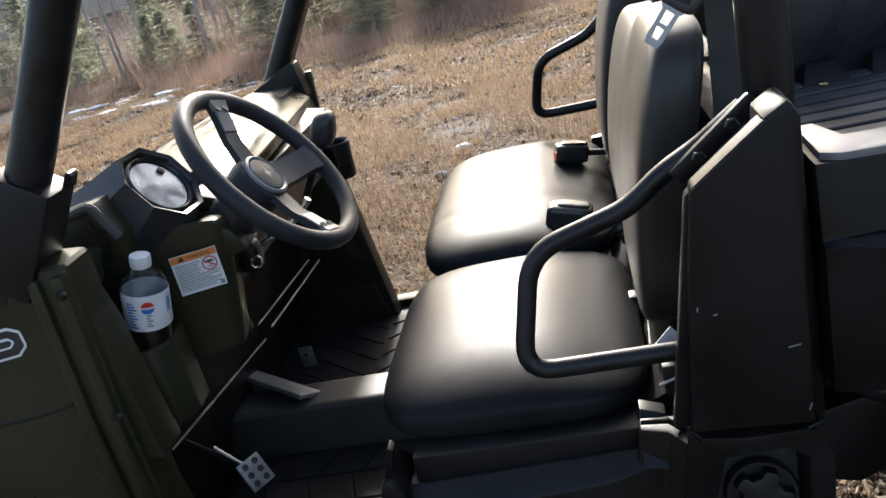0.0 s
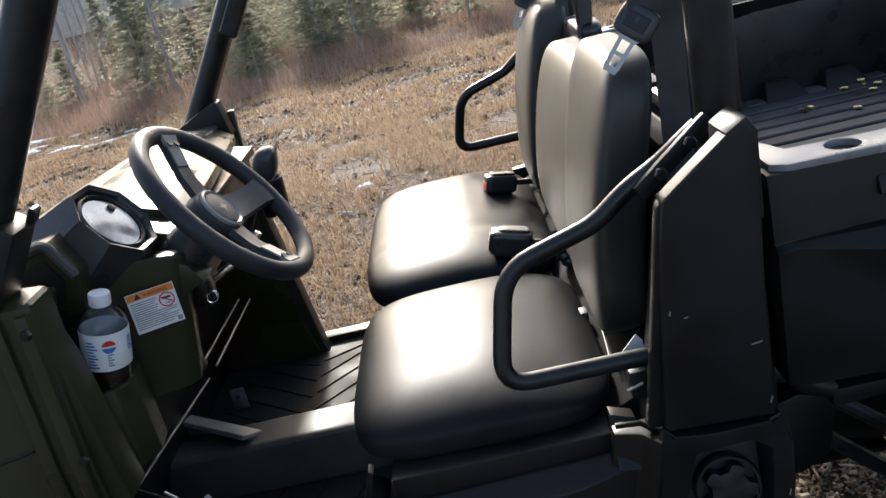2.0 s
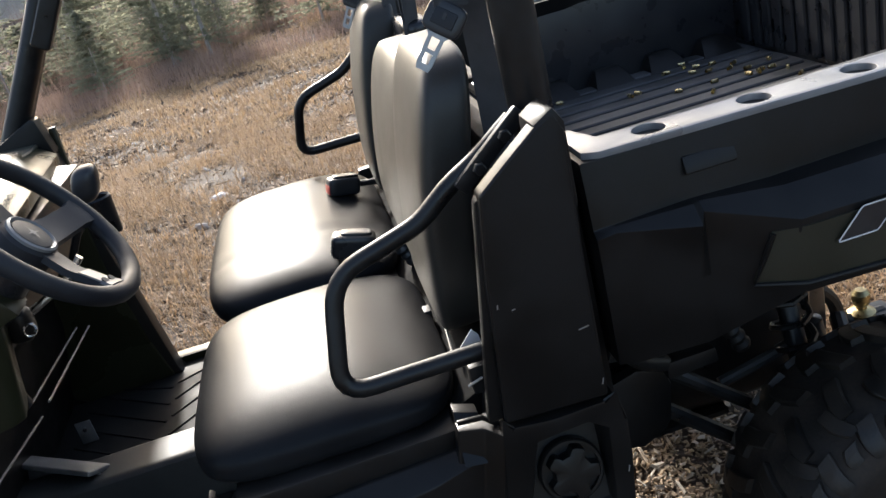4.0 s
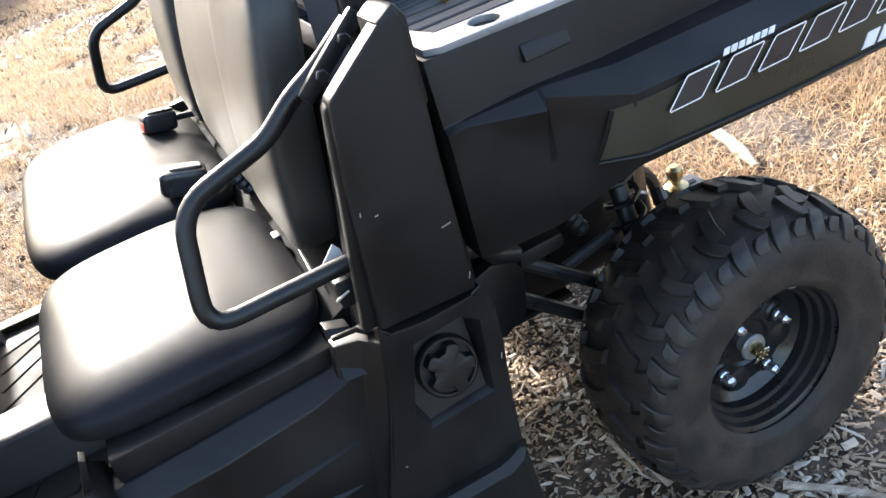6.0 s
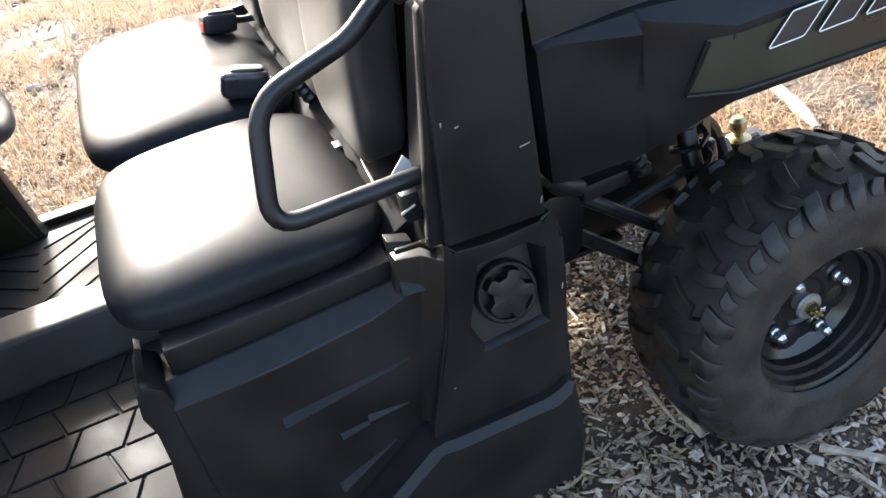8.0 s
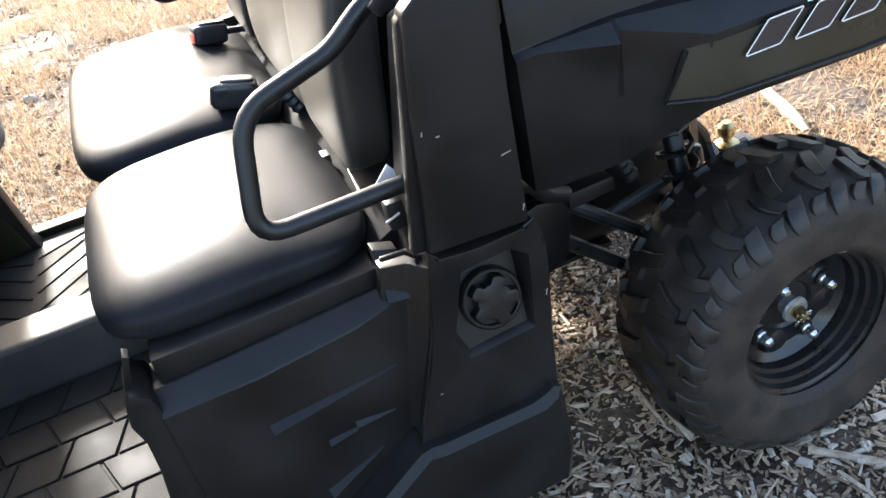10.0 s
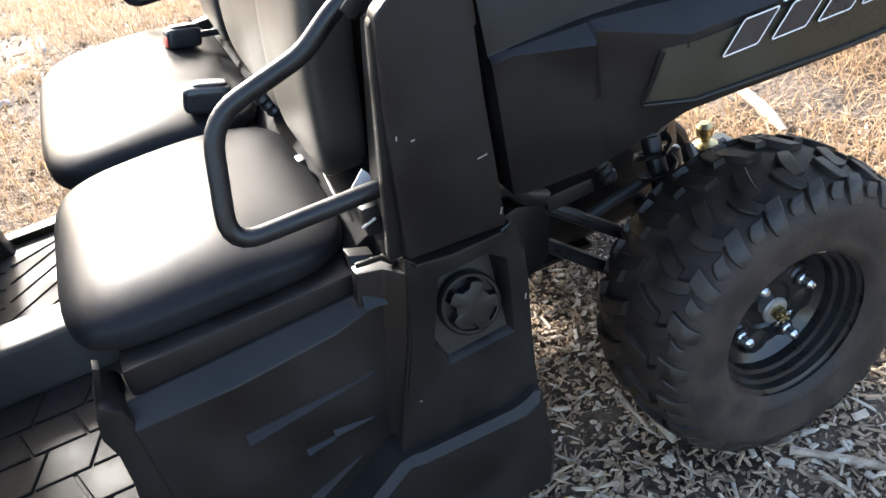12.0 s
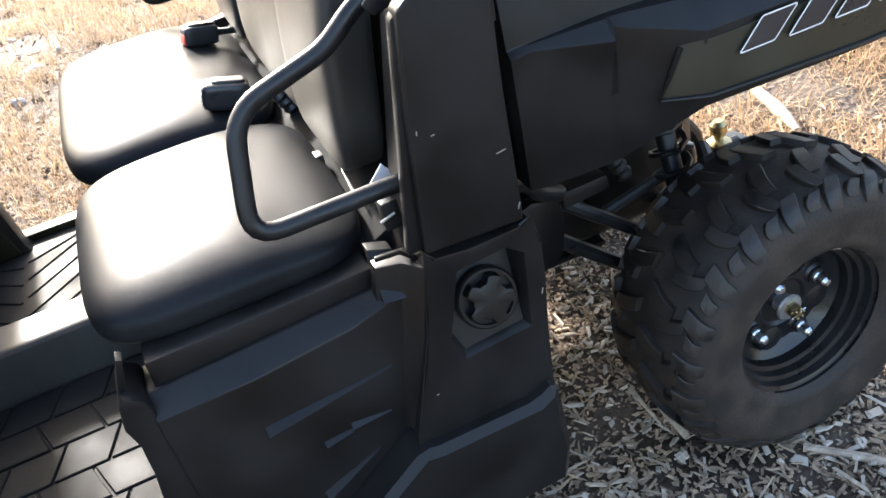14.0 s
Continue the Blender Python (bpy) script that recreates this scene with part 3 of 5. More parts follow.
# the side panel under the seat: a sloping ledge along its top, a rounded nose in front, an upright step behind
LEDGE = ((-1.062, 0.687, 0.714), (-0.924, 0.688, 0.719), (-0.781, 0.702, 0.726), (-0.727, 0.716, 0.729), (-0.684, 0.728, 0.732))
b = lofted([(x, [(-0.60, 0.33), (-0.695, 0.33), (-0.696, low), (-0.664, top), (-0.60, top)]) for x, low, top in LEDGE], 0.003)
prism([(-1.058, 0.700), (-1.062, 0.722), (-1.086, 0.742), (-1.096, 0.726), (-1.103, 0.690), (-1.096, 0.655), (-1.099, 0.60), (-1.108, 0.54), (-1.118, 0.45), (-1.110, 0.33), (-1.058, 0.33)], -0.692, -0.60, bevel=0.006, bm=b)
prism([(-0.724, 0.789), (-0.690, 0.786), (-0.675, 0.771), (-0.655, 0.770), (-0.655, 0.776), (-0.673, 0.777), (-0.688, 0.793), (-0.723, 0.796)], -0.698, -0.692, bevel=0.0015, bm=b)
prism([(-0.730, 0.722), (-0.688, 0.718), (-0.689, 0.772), (-0.722, 0.780)], -0.700, -0.676, bevel=0.002, bm=b, shift=lambda c: Vector((c.x, c.y + 0.9 * (c.z - 0.722), c.z)))
side_panel = part("seat_base_panel", b, PLASTIC, vehicle, "black moulded side panel under the seat")


def wedge(x0, z0, x1, z1, thick, parent, y=-0.695, up=0.014):
    """A tapering moulded rib that stands out of a panel."""
    d = Vector((x1 - x0, 0, z1 - z0))
    nrm = Vector((-d.z, 0, d.x)).normalized() * thick
    bm = bmesh.new()
    a, c = Vector((x0, y, z0)), Vector((x1, y, z1))
    o = Vector((0, -up, 0))
    vs = [bm.verts.new(q) for q in (a - nrm, a + nrm, c + nrm * 0.15, c - nrm * 0.15, a + o - nrm * 0.9, a + o - nrm * 0.3, c + o * 0.3 - nrm * 0.1)]
    for q in ((0, 4, 5, 1), (1, 5, 6, 2), (4, 0, 3, 6), (4, 6, 5), (2, 6, 3), (0, 1, 2, 3)):
        bm.faces.new([vs[i] for i in q])
    return part("moulded_rib", bm, PLASTIC, parent, "", 8)


wedge(-0.941, 0.595, -0.745, 0.614, 0.008, side_panel)
wedge(-0.874, 0.524, -0.790, 0.533, 0.006, side_panel, up=0.008)
wedge(-0.829, 0.536, -0.766, 0.533, 0.007, side_panel, up=0.008)
wedge(-0.90, 0.428, -0.800, 0.474, 0.006, side_panel)
part("seat_frame", prism([(-1.050, 0.706), (-0.724, 0.720), (-0.724, 0.757), (-1.048, 0.755)], -0.658, 0.62, bevel=0.005), PLASTIC, vehicle)
part("seat_corner", prism([(-1.092, 0.732), (-1.082, 0.730), (-1.066, 0.782), (-1.073, 0.787)], -0.672, -0.650, bevel=0.001), PLASTIC, vehicle)
part("seat_box", prism([(-1.03, 0.36), (-0.70, 0.36), (-0.70, 0.735), (-1.045, 0.735), (-1.06, 0.66)], -0.62, 0.62, bevel=0.012), PLASTIC, vehicle)

# rear corner panels on both sides
UP = [(-0.664, 0.794), (-0.519, 0.786), (-0.516, 0.98), (-0.508, 1.160), (-0.518, 1.186), (-0.546, 1.172), (-0.585, 1.143), (-0.626, 1.112), (-0.643, 1.0)]
LOW = [(-0.664, 0.793), (-0.654, 0.785), (-0.600, 0.778), (-0.528, 0.780), (-0.513, 0.785), (-0.500, 0.742), (-0.502, 0.68), (-0.514, 0.57), (-0.524, 0.470), (-0.745, 0.482), (-0.694, 0.66)]
HOLE = [(-0.628, 0.750), (-0.555, 0.755), (-0.529, 0.735), (-0.538, 0.607), (-0.645, 0.601), (-0.660, 0.640)]
upper = part("corner_panel", prism([(-0.548, 1.06), (-0.508, 1.06), (-0.506, 1.170), (-0.518, 1.192), (-0.546, 1.176)], -0.735, -0.668, bevel=0.008, seg=2, bm=prism(UP, -0.736, -0.704, bevel=0.007, seg=3)), PLASTIC, vehicle, "tall black moulded corner panel with scuffs")
part("corner_panel", prism(UP, 0.668, 0.736, bevel=0.012, seg=3), PLASTIC, vehicle)
for y0_, y1_ in ((-0.67, -0.56), (0.56, 0.67)):
    part("pillar_filler", prism([(-0.655, 0.79), (-0.512, 0.79), (-0.515, 1.09), (-0.60, 1.06)], y0_, y1_, bevel=0.01), PLASTIC, vehicle)


for y0_, y1_ in ((-0.722, -0.704), (0.704, 0.722)):
    part("corner_flange", prism([(-0.684, 0.794), (-0.650, 0.794), (-0.616, 1.118), (-0.632, 1.100)], y0_, y1_, bevel=0.005), PLASTIC, vehicle)


def holed(outline, hole, y, back, floor_y, floor_shift):
    """A plate with a recess moulded into it."""
    bm = bmesh.new()
    o = [bm.verts.new((x, y, z)) for x, z in outline]
    h = [bm.verts.new((x, y, z)) for x, z in hole]
    edges = [bm.edges.new((r[i], r[(i + 1) % len(r)])) for r in (o, h) for i in range(len(r))]
    bmesh.ops.triangle_fill(bm, use_beauty=True, edges=edges)
    ob_ = [bm.verts.new((x, back, z)) for x, z in outline]
    mid = Vector((sum(x for x, z in hole) / len(hole), 0, sum(z for x, z in hole) / len(hole)))
    hb = [bm.verts.new((mid.x + (x - mid.x) * 0.9, floor_y + floor_shift * (z - mid.z), mid.z + (z - mid.z) * 0.92)) for x, z in hole]
    for r, q in ((o, ob_), (h, hb)):
        for i in range(len(r)):
            j = (i + 1) % len(r)
            bm.faces.new((r[i], r[j], q[j], q[i]))
    bm.faces.new(hb)
    rim = [e for e in bm.edges if len(e.link_faces) == 2 and e.calc_face_angle(0) > radians(25)]
    bmesh.ops.bevel(bm, geom=rim, offset=0.005, segments=2, profile=0.6, affect="EDGES", clamp_overlap=True)
    return bm


lower = part("fuel_panel", holed(LOW, HOLE, -0.736, -0.60, -0.699, 0.30), PLASTIC, vehicle, "black lower corner panel with the fuel filler recess")
part("fuel_panel", prism(LOW, 0.60, 0.736, bevel=0.010), PLASTIC, vehicle)
m = aim((-0.588, -0.704, 0.668), (0, -1, 0.30))
cap = part("fuel_cap", lathe([(0.0, -0.01), (0.047, -0.01), (0.047, 0.012), (0.044, 0.015), (0.040, 0.015), (0.040, 0.008), (0.0, 0.008)], m, 48), PLASTIC, vehicle, "black round fuel filler cap")
part("cap_knob", lathe([(0.0385, 0.006), (0.0385, 0.024), (0.036, 0.028), (0.026, 0.029), (0.0, 0.029)], m, 72, wave=lambda w, h: 0.86 + 0.14 * max(-1, min(1, 2.6 * math.cos(5 * w + 0.6)))), PLASTIC, cap, "dark grey five-lobed knob")
for s in (-1, 1):
    part("corner_return", prism([(-0.725, 0.684 * s), (-0.690, 0.6965 * s), (-0.668, 0.730 * s), (-0.655, 0.727 * s), (-0.655, 0.66 * s), (-0.725, 0.66 * s)], 0.485, 0.772, axis="z", bevel=0.004,
                                 shift=lambda c: Vector((c.x - 0.21 * max(0.772 - c.z, 0), c.y, c.z))), PLASTIC, vehicle)
SKIRT = [(-0.522, 0.500), (-0.560, 0.478), (-0.722, 0.480), (-0.750, 0.486), (-0.86, 0.405), (-0.97, 0.335), (-1.02, 0.30), (-0.98, 0.275), (-0.53, 0.285), (-0.515, 0.36)]
part("rocker_panel", prism(SKIRT, -0.764, -0.60, bevel=0.012, seg=1), PLASTIC, vehicle)
part("rocker_panel", prism(SKIRT, 0.60, 0.764, bevel=0.012, seg=1), PLASTIC, vehicle)

# floor
part("floor_pan", box(-1.74, -1.0, -0.665, 0.665, 0.325, 0.350, 0.006), PLASTIC, vehicle)
near_mat = part("floor_mat", box(-1.66, -1.03, -0.62, -0.045, 0.350, 0.358, 0.003), MAT, vehicle, "black rubber floor mat with raised blocks")
for j in range(6):
    y0_, y1_ = -0.610 + j * 0.0945, -0.610 + j * 0.0945 + 0.0890
    lean_ = 0.030 if j % 2 else -0.030
    for i in range(6):
        x0_ = -1.655 + i * 0.105
        pts = [(x0_, y0_), (x0_ + 0.0995, y0_), (x0_ + 0.0995 + lean_, y1_), (x0_ + lean_, y1_)]
        pts = [(min(max(x, -1.655), -1.10), y) for x, y in pts]
        if pts[1][0] - pts[0][0] > 0.02 and pts[2][0] - pts[3][0] > 0.02:
            part("tread_block", prism(pts, 0.356, 0.363, axis="z", bevel=0.002, seg=1), MAT, near_mat)
far_mat = part("floor_mat", box(-1.70, -1.03, 0.105, 0.640, 0.350, 0.372, 0.003), MAT, vehicle, "ribbed black floor mat on the passenger side")
for i in range(7):
    for deg, cx_, o in ((42, -1.27, 0.0), (-38, -1.52, 0.06)):
        bb = bmesh.new()
        box(-0.155, 0.155, -0.004, 0.004, -0.002, 0.0035, 0.0015, 1, bb, pose(cx_, 0.10 + i * 0.088 + o, 0.372, 0, 0, deg))
        for v in bb.verts:
            v.co.y = min(max(v.co.y, 0.112), 0.632)
        part("mat_rib", bb, MAT, far_mat)
part("sill", box(-1.40, -1.0, 0.640, 0.690, 0.36, 0.392, 0.008), OLIVE, vehicle)
# light on the tunnel top is put into its lighter grey
part("tunnel", prism([(-0.040, 0.35), (0.115, 0.35), (0.100, 0.462), (0.085, 0.470), (-0.015, 0.474), (-0.030, 0.466)], -1.75, -1.0, axis="x", bevel=0.006), TUNNEL, vehicle, "centre tunnel top, its grey lightened for the light on it")
bb = bmesh.new()
box(-0.145, 0.145, -0.048, 0.016, 0.0, 0.012, 0.002, 1, bb, pose(-1.588, 0.098, 0.478, -24, 3, -32))
box(-0.145, 0.145, -0.016, -0.012, -0.035, 0.010, 0.001, 1, bb, pose(-1.588, 0.098, 0.478, -10, 3, -32))
part("tunnel_bracket", bb, BARE, vehicle, "bare grey sheet metal bracket")
tab = part("bracket_tab", box(-1.62, -1.58, 0.350, 0.354, 0.372, 0.435, 0.001), BARE, vehicle, "small grey metal tab")
bolt((-1.60, 0.349, 0.412), (0, -1, 0), tab, 0.006)
part("firewall", prism([(-1.70, 0.35), (-1.62, 0.62), (-1.60, 1.0), (-1.68, 1.0), (-1.76, 0.35)], -0.64, 0.64, bevel=0.01), PLASTIC, vehicle)
part("kick_panel", prism([(-1.450, 1.0), (-1.446, 0.93), (-1.382, 0.385), (-1.36, 0.35), (-1.74, 0.35), (-1.74, 1.06)], 0.585, 0.650, bevel=0.010), PLASTIC, vehicle, "tall black kick panel in the passenger footwell")

# seats
def seat_shape(u):
    front = max(0.0, -u.x)
    top = max(0.0, u.z)
    z = u.z + top * 0.20 * (1 - u.x * u.x * 0.8) * (1 - 0.55 * u.y * u.y) - 0.68 * top * max(0, u.x) ** 2
    return Vector((u.x * (1 + 0.015 * (1 - u.z)) , u.y * (1 - 0.035 * front * front), z))


def cushion(x0, x1, y0, y1, z0, z1, label, seam=None):
    """A seat cushion. seam: where along y a shallow sewn groove crosses it."""
    half = ((x1 - x0) / 2, (y1 - y0) / 2, (z1 - z0) / 2)

    def form(u):
        v = seat_shape(u)
        if seam is not None:
            v.z -= 0.07 * math.exp(-((v.y * half[1] + (y0 + y1) / 2 - seam) / 0.020) ** 2) * max(0.0, u.z)
        return v
    return part("seat_cushion", pillow(((x0 + x1) / 2, (y0 + y1) / 2, (z0 + z1) / 2), half, 5.0, 34, form, upright=2.9), VINYL, vehicle, label, 60)


cushion(-1.105, -0.700, -0.634, -0.125, 0.730, 0.828, "plump black vinyl driver seat cushion")
cushion(-1.118, -0.700, -0.100, 0.625, 0.722, 0.830, "wide black vinyl passenger seat cushion", 0.105)
part("seat_tray", prism([(-0.735, 0.36), (-0.56, 0.36), (-0.560, 0.80), (-0.640, 0.788), (-0.735, 0.742)], -0.60, 0.60, bevel=0.004), TRAY, vehicle, "dusty grey tray behind the seat cushions")
part("seat_clip", box(-0.708, -0.694, -0.345, -0.318, 0.772, 0.790, 0.003), TUNNEL, vehicle, "small grey clip behind the cushion")
part("seat_bracket", sweep([(-0.664, -0.372, 0.800), (-0.684, -0.425, 0.792), (-0.690, -0.505, 0.790)], 0.0022, 6), BARE, vehicle, "bright sheet metal edge behind the cushion")
part("seat_latch", box(-0.684, -0.658, -0.636, -0.606, 0.786, 0.832, 0.005), STEEL, vehicle)
part("latch_pin", sweep([(-0.690, -0.638, 0.806), (-0.668, -0.640, 0.815)], 0.0022, 8), BARE, vehicle)
part("stalk_boot", lathe([(0.0150 + 0.0035 * (k % 2), 0.008 * k) for k in range(10)], aim((-0.680, -0.075, 0.772), (-0.45, 0.0, 0.90)), 16), TRIM, vehicle)


def rest_shape(u):
    """Upright: x is the thickness. The front bulges, the foot is drawn in."""
    x = u.x - 0.05 * (1 - u.y * u.y) * (1 - u.z * u.z * 0.7) * max(0.0, -u.x)
    return Vector((x + 0.90 * u.z + 0.36 * u.z * u.z, u.y * (1 - 0.04 * max(0, u.z)), u.z + 0.03 * max(0, u.z) * (1 - u.y * u.y)))


def rest(y0, y1, z0, z1, thick=0.055, x=-0.615, scoop=0.0):
    """A backrest. scoop: how far its inner edge falls back to meet the next one."""
    def form(u):
        v = rest_shape(u)
        v.x += scoop * max(0.0, (u.y - 0.35) / 0.65) ** 2 * (u.x < 0.5)
        return v
    return pillow((x, (y0 + y1) / 2, (z0 + z1) / 2), (thick, (y1 - y0) / 2, (z1 - z0) / 2), 7.0, 30, form, upright=5.5)


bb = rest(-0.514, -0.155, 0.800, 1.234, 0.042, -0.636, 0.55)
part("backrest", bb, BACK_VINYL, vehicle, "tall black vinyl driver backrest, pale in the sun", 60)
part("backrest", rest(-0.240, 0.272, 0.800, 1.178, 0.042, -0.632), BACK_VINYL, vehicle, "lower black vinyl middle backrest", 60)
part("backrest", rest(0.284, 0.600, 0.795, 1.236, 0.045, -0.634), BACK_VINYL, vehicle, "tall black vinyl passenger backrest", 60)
part("backrest_shell", prism([(-0.600, 0.80), (-0.560, 0.80), (-0.515, 1.09), (-0.555, 1.09)], -0.44, 0.52, bevel=0.01), RUBBER, vehicle)
part("backrest_frame", sweep(fillet([(-0.56, -0.40, 0.78), (-0.505, -0.40, 1.12), (-0.505, 0.50, 1.12), (-0.56, 0.50, 0.78)], 0.06), 0.014, 10), STEEL, vehicle)

for k, (z, y) in enumerate(((1.172, -0.480), (1.060, -0.470))):
    part("back_bracket", box(-0.560 + 0.004 * k, -0.530, y + 0.055, y + 0.20, z, z + 0.008, 0.002), TREAD, vehicle)

# hip bars
for s in (-1, 1):
    y1, y2 = 0.620 * s, 0.656 * s
    bar = [(-0.542, y1, 1.158), (-0.602, y1, 1.117), (-0.642, y1, 1.097), (-0.693, y1, 1.058), (-0.734, y1, 1.046), (-0.825, y1, 1.020), (-0.862, y2, 0.866), (-0.660, y2, 0.866), (-0.600, y2, 0.864)]
    bar_part = part("hip_bar", sweep(fillet(bar, 0.045), 0.0130, 16), STEEL, vehicle, "bent black steel hip bar beside the seat")
    d = Vector((0.095, 0, 0.075)).normalized()
    c = Vector((-0.582, 0.632 * s, 1.130))
    mm = aim(c, (0, s, 0), (-d.z, 0, d.x))
    bb = bmesh.new()
    box(-0.064, 0.064, -0.012, 0.012, -0.004, 0.008, 0.005, 2, bb, mm)
    plate = part("bar_plate", bb, STEEL, bar_part)
    for o in (-0.026, 0.026):
        bolt(c + d * o * (1 if s < 0 else 1) + Vector((0, 0.010 * s, 0)), (0, s, 0), bar_part, 0.009, STEEL)

# roll cage
for s in (-1, 1):
    y = 0.605 * s
    hoop = fillet([(-0.520, y, 0.78), (-0.512, y, 1.10), (-0.500, y, 1.93), (-1.02, y, 1.93), (-1.405, y * 1.03, 1.33), (-1.56, y * 1.04, 1.10)], 0.10)
    tube = part("roll_cage_tube", sweep(hoop, 0.0295, 20), STEEL, vehicle, "black steel roll cage tube")
part("cage_cross_tube", sweep([(-0.500, -0.60, 1.90), (-0.500, 0.60, 1.90)], 0.022, 14), STEEL, vehicle)
part("cage_cross_tube", sweep([(-1.03, -0.60, 1.92), (-1.03, 0.60, 1.92)], 0.022, 14), STEEL, vehicle)

# cargo box
RAIL, BOT, X0, X1, YI = 1.102, 0.825, -0.470, 0.430, 0.618
cargo = part("cargo_floor", box(X0 + 0.02, X1, -YI, YI, 0.790, BOT, 0.004), BED, vehicle, "black ribbed cargo box floor")
for i in range(17):
    y = -0.56 + i * 0.070
    part("floor_rib", box(X0 + 0.03, X1 - 0.02, y - 0.026, y + 0.026, BOT - 0.002, BOT + 0.008, 0.003, 1), BED, cargo)


def rail_with_cups(s):
    """The top rail of a side, with round holes through it."""
    y0, y1 = 0.614 * s, 0.681 * s
    bm = bmesh.new()
    outline = [(X0 - 0.006, y0 - 0.055 * s), (X0 + 0.016, y0 - 0.055 * s), (X0 + 0.034, y0 + 0.006 * s), (-0.16, y0 + 0.008 * s), (-0.13, y0), (X1, y0), (X1, y1), (X0 + 0.014, y1), (X0 - 0.006, y1 - 0.014 * s)]
    loops = [[bm.verts.new((x, y, RAIL)) for x, y in outline]]
    for k in range(6):
        cx_, cy_ = -0.376 + 0.1445 * k, 0.648 * s
        if cx_ < X1 - 0.04:
            loops.append([bm.verts.new((cx_ + 0.021 * math.cos(a), cy_ + 0.021 * math.sin(a), RAIL)) for a in np.linspace(0, 2 * math.pi, 25)[:-1]])
    edges = [bm.edges.new((r[i], r[(i + 1) % len(r)])) for r in loops for i in range(len(r))]
    bmesh.ops.triangle_fill(bm, use_beauty=True, edges=edges)
    for k, r in enumerate(loops):
        q = [bm.verts.new((v.co.x, v.co.y, RAIL - (0.010 if k == 0 else 0.055))) for v in r]
        for i in range(len(r)):
            j = (i + 1) % len(r)
            bm.faces.new((r[i], r[j], q[j], q[i]))
        if k:
            bm.faces.new(q)
    for v in bm.verts:
        v.co.y += s * 0.055 * max(v.co.x + 0.42, 0)
    bm.normal_update()
    rim = [e for e in bm.edges if len(e.link_faces) == 2 and e.calc_face_angle(0) > radians(40) and abs(e.verts[0].co.z - RAIL) < 1e-5 and abs(e.verts[1].co.z - RAIL) < 1e-5]
    bmesh.ops.bevel(bm, geom=rim, offset=0.004, segments=2, profile=0.6, affect="EDGES", clamp_overlap=True)
    return bm


# the skin of a box side: rows along x of (y, z) from the rail to the lower edge, with the bulge over the wheel
def box_side(s):
    bm = bmesh.new()
    stations = [
        (-0.484, [(0.686, 1.000), (0.688, 0.998), (0.695, 0.990), (0.694, 0.90), (0.690, 0.795)]),
        (-0.458, [(0.688, 1.002), (0.691, 1.001), (0.702, 0.996), (0.699, 0.90), (0.696, 0.793)]),
        (-0.358, [(0.690, 1.006), (0.717, 1.010), (0.738, 0.986), (0.712, 0.90), (0.702, 0.793)]),
        (-0.344, [(0.690, 1.006), (0.700, 1.005), (0.714, 0.994), (0.713, 0.90), (0.705, 0.797)]),
        (-0.245, [(0.700, 1.006), (0.735, 1.006), (0.770, 0.970), (0.768, 0.92), (0.764, 0.862)]),
        (-0.020, [(0.700, 1.010), (0.746, 1.010), (0.783, 0.974), (0.783, 0.92), (0.779, 0.865)]),
        (0.240, [(0.700, 1.016), (0.746, 1.016), (0.783, 0.980), (0.783, 0.92), (0.779, 0.864)]),
        (0.440, [(0.700, 1.020), (0.736, 1.020), (0.771, 0.984), (0.771, 0.92), (0.767, 0.862)]),
    ]
    stations = [(x, [((0.680 if x < -0.46 else 0.683) + 0.055 * max(x + 0.42, 0), 1.0925)] + r) for x, r in stations]
    rows = [[bm.verts.new((x, y * s, z)) for y, z in r] + [bm.verts.new((x, (r[-1][0] - 0.06) * s, r[-1][1])), bm.verts.new((x, 0.60 * s, 1.0925))] for x, r in stations]
    for a, c in zip(rows, rows[1:]):
        for i in range(len(a)):
            j = (i + 1) % len(a)
            bm.faces.new((a[i], a[j], c[j], c[i]))
    bm.faces.new(rows[0])
    bm.faces.new(rows[-1][::-1])
    bmesh.ops.recalc_face_normals(bm, faces=bm.faces)
    soften(bm, list(bm.faces), 0.003, 2, 14)
    return bm


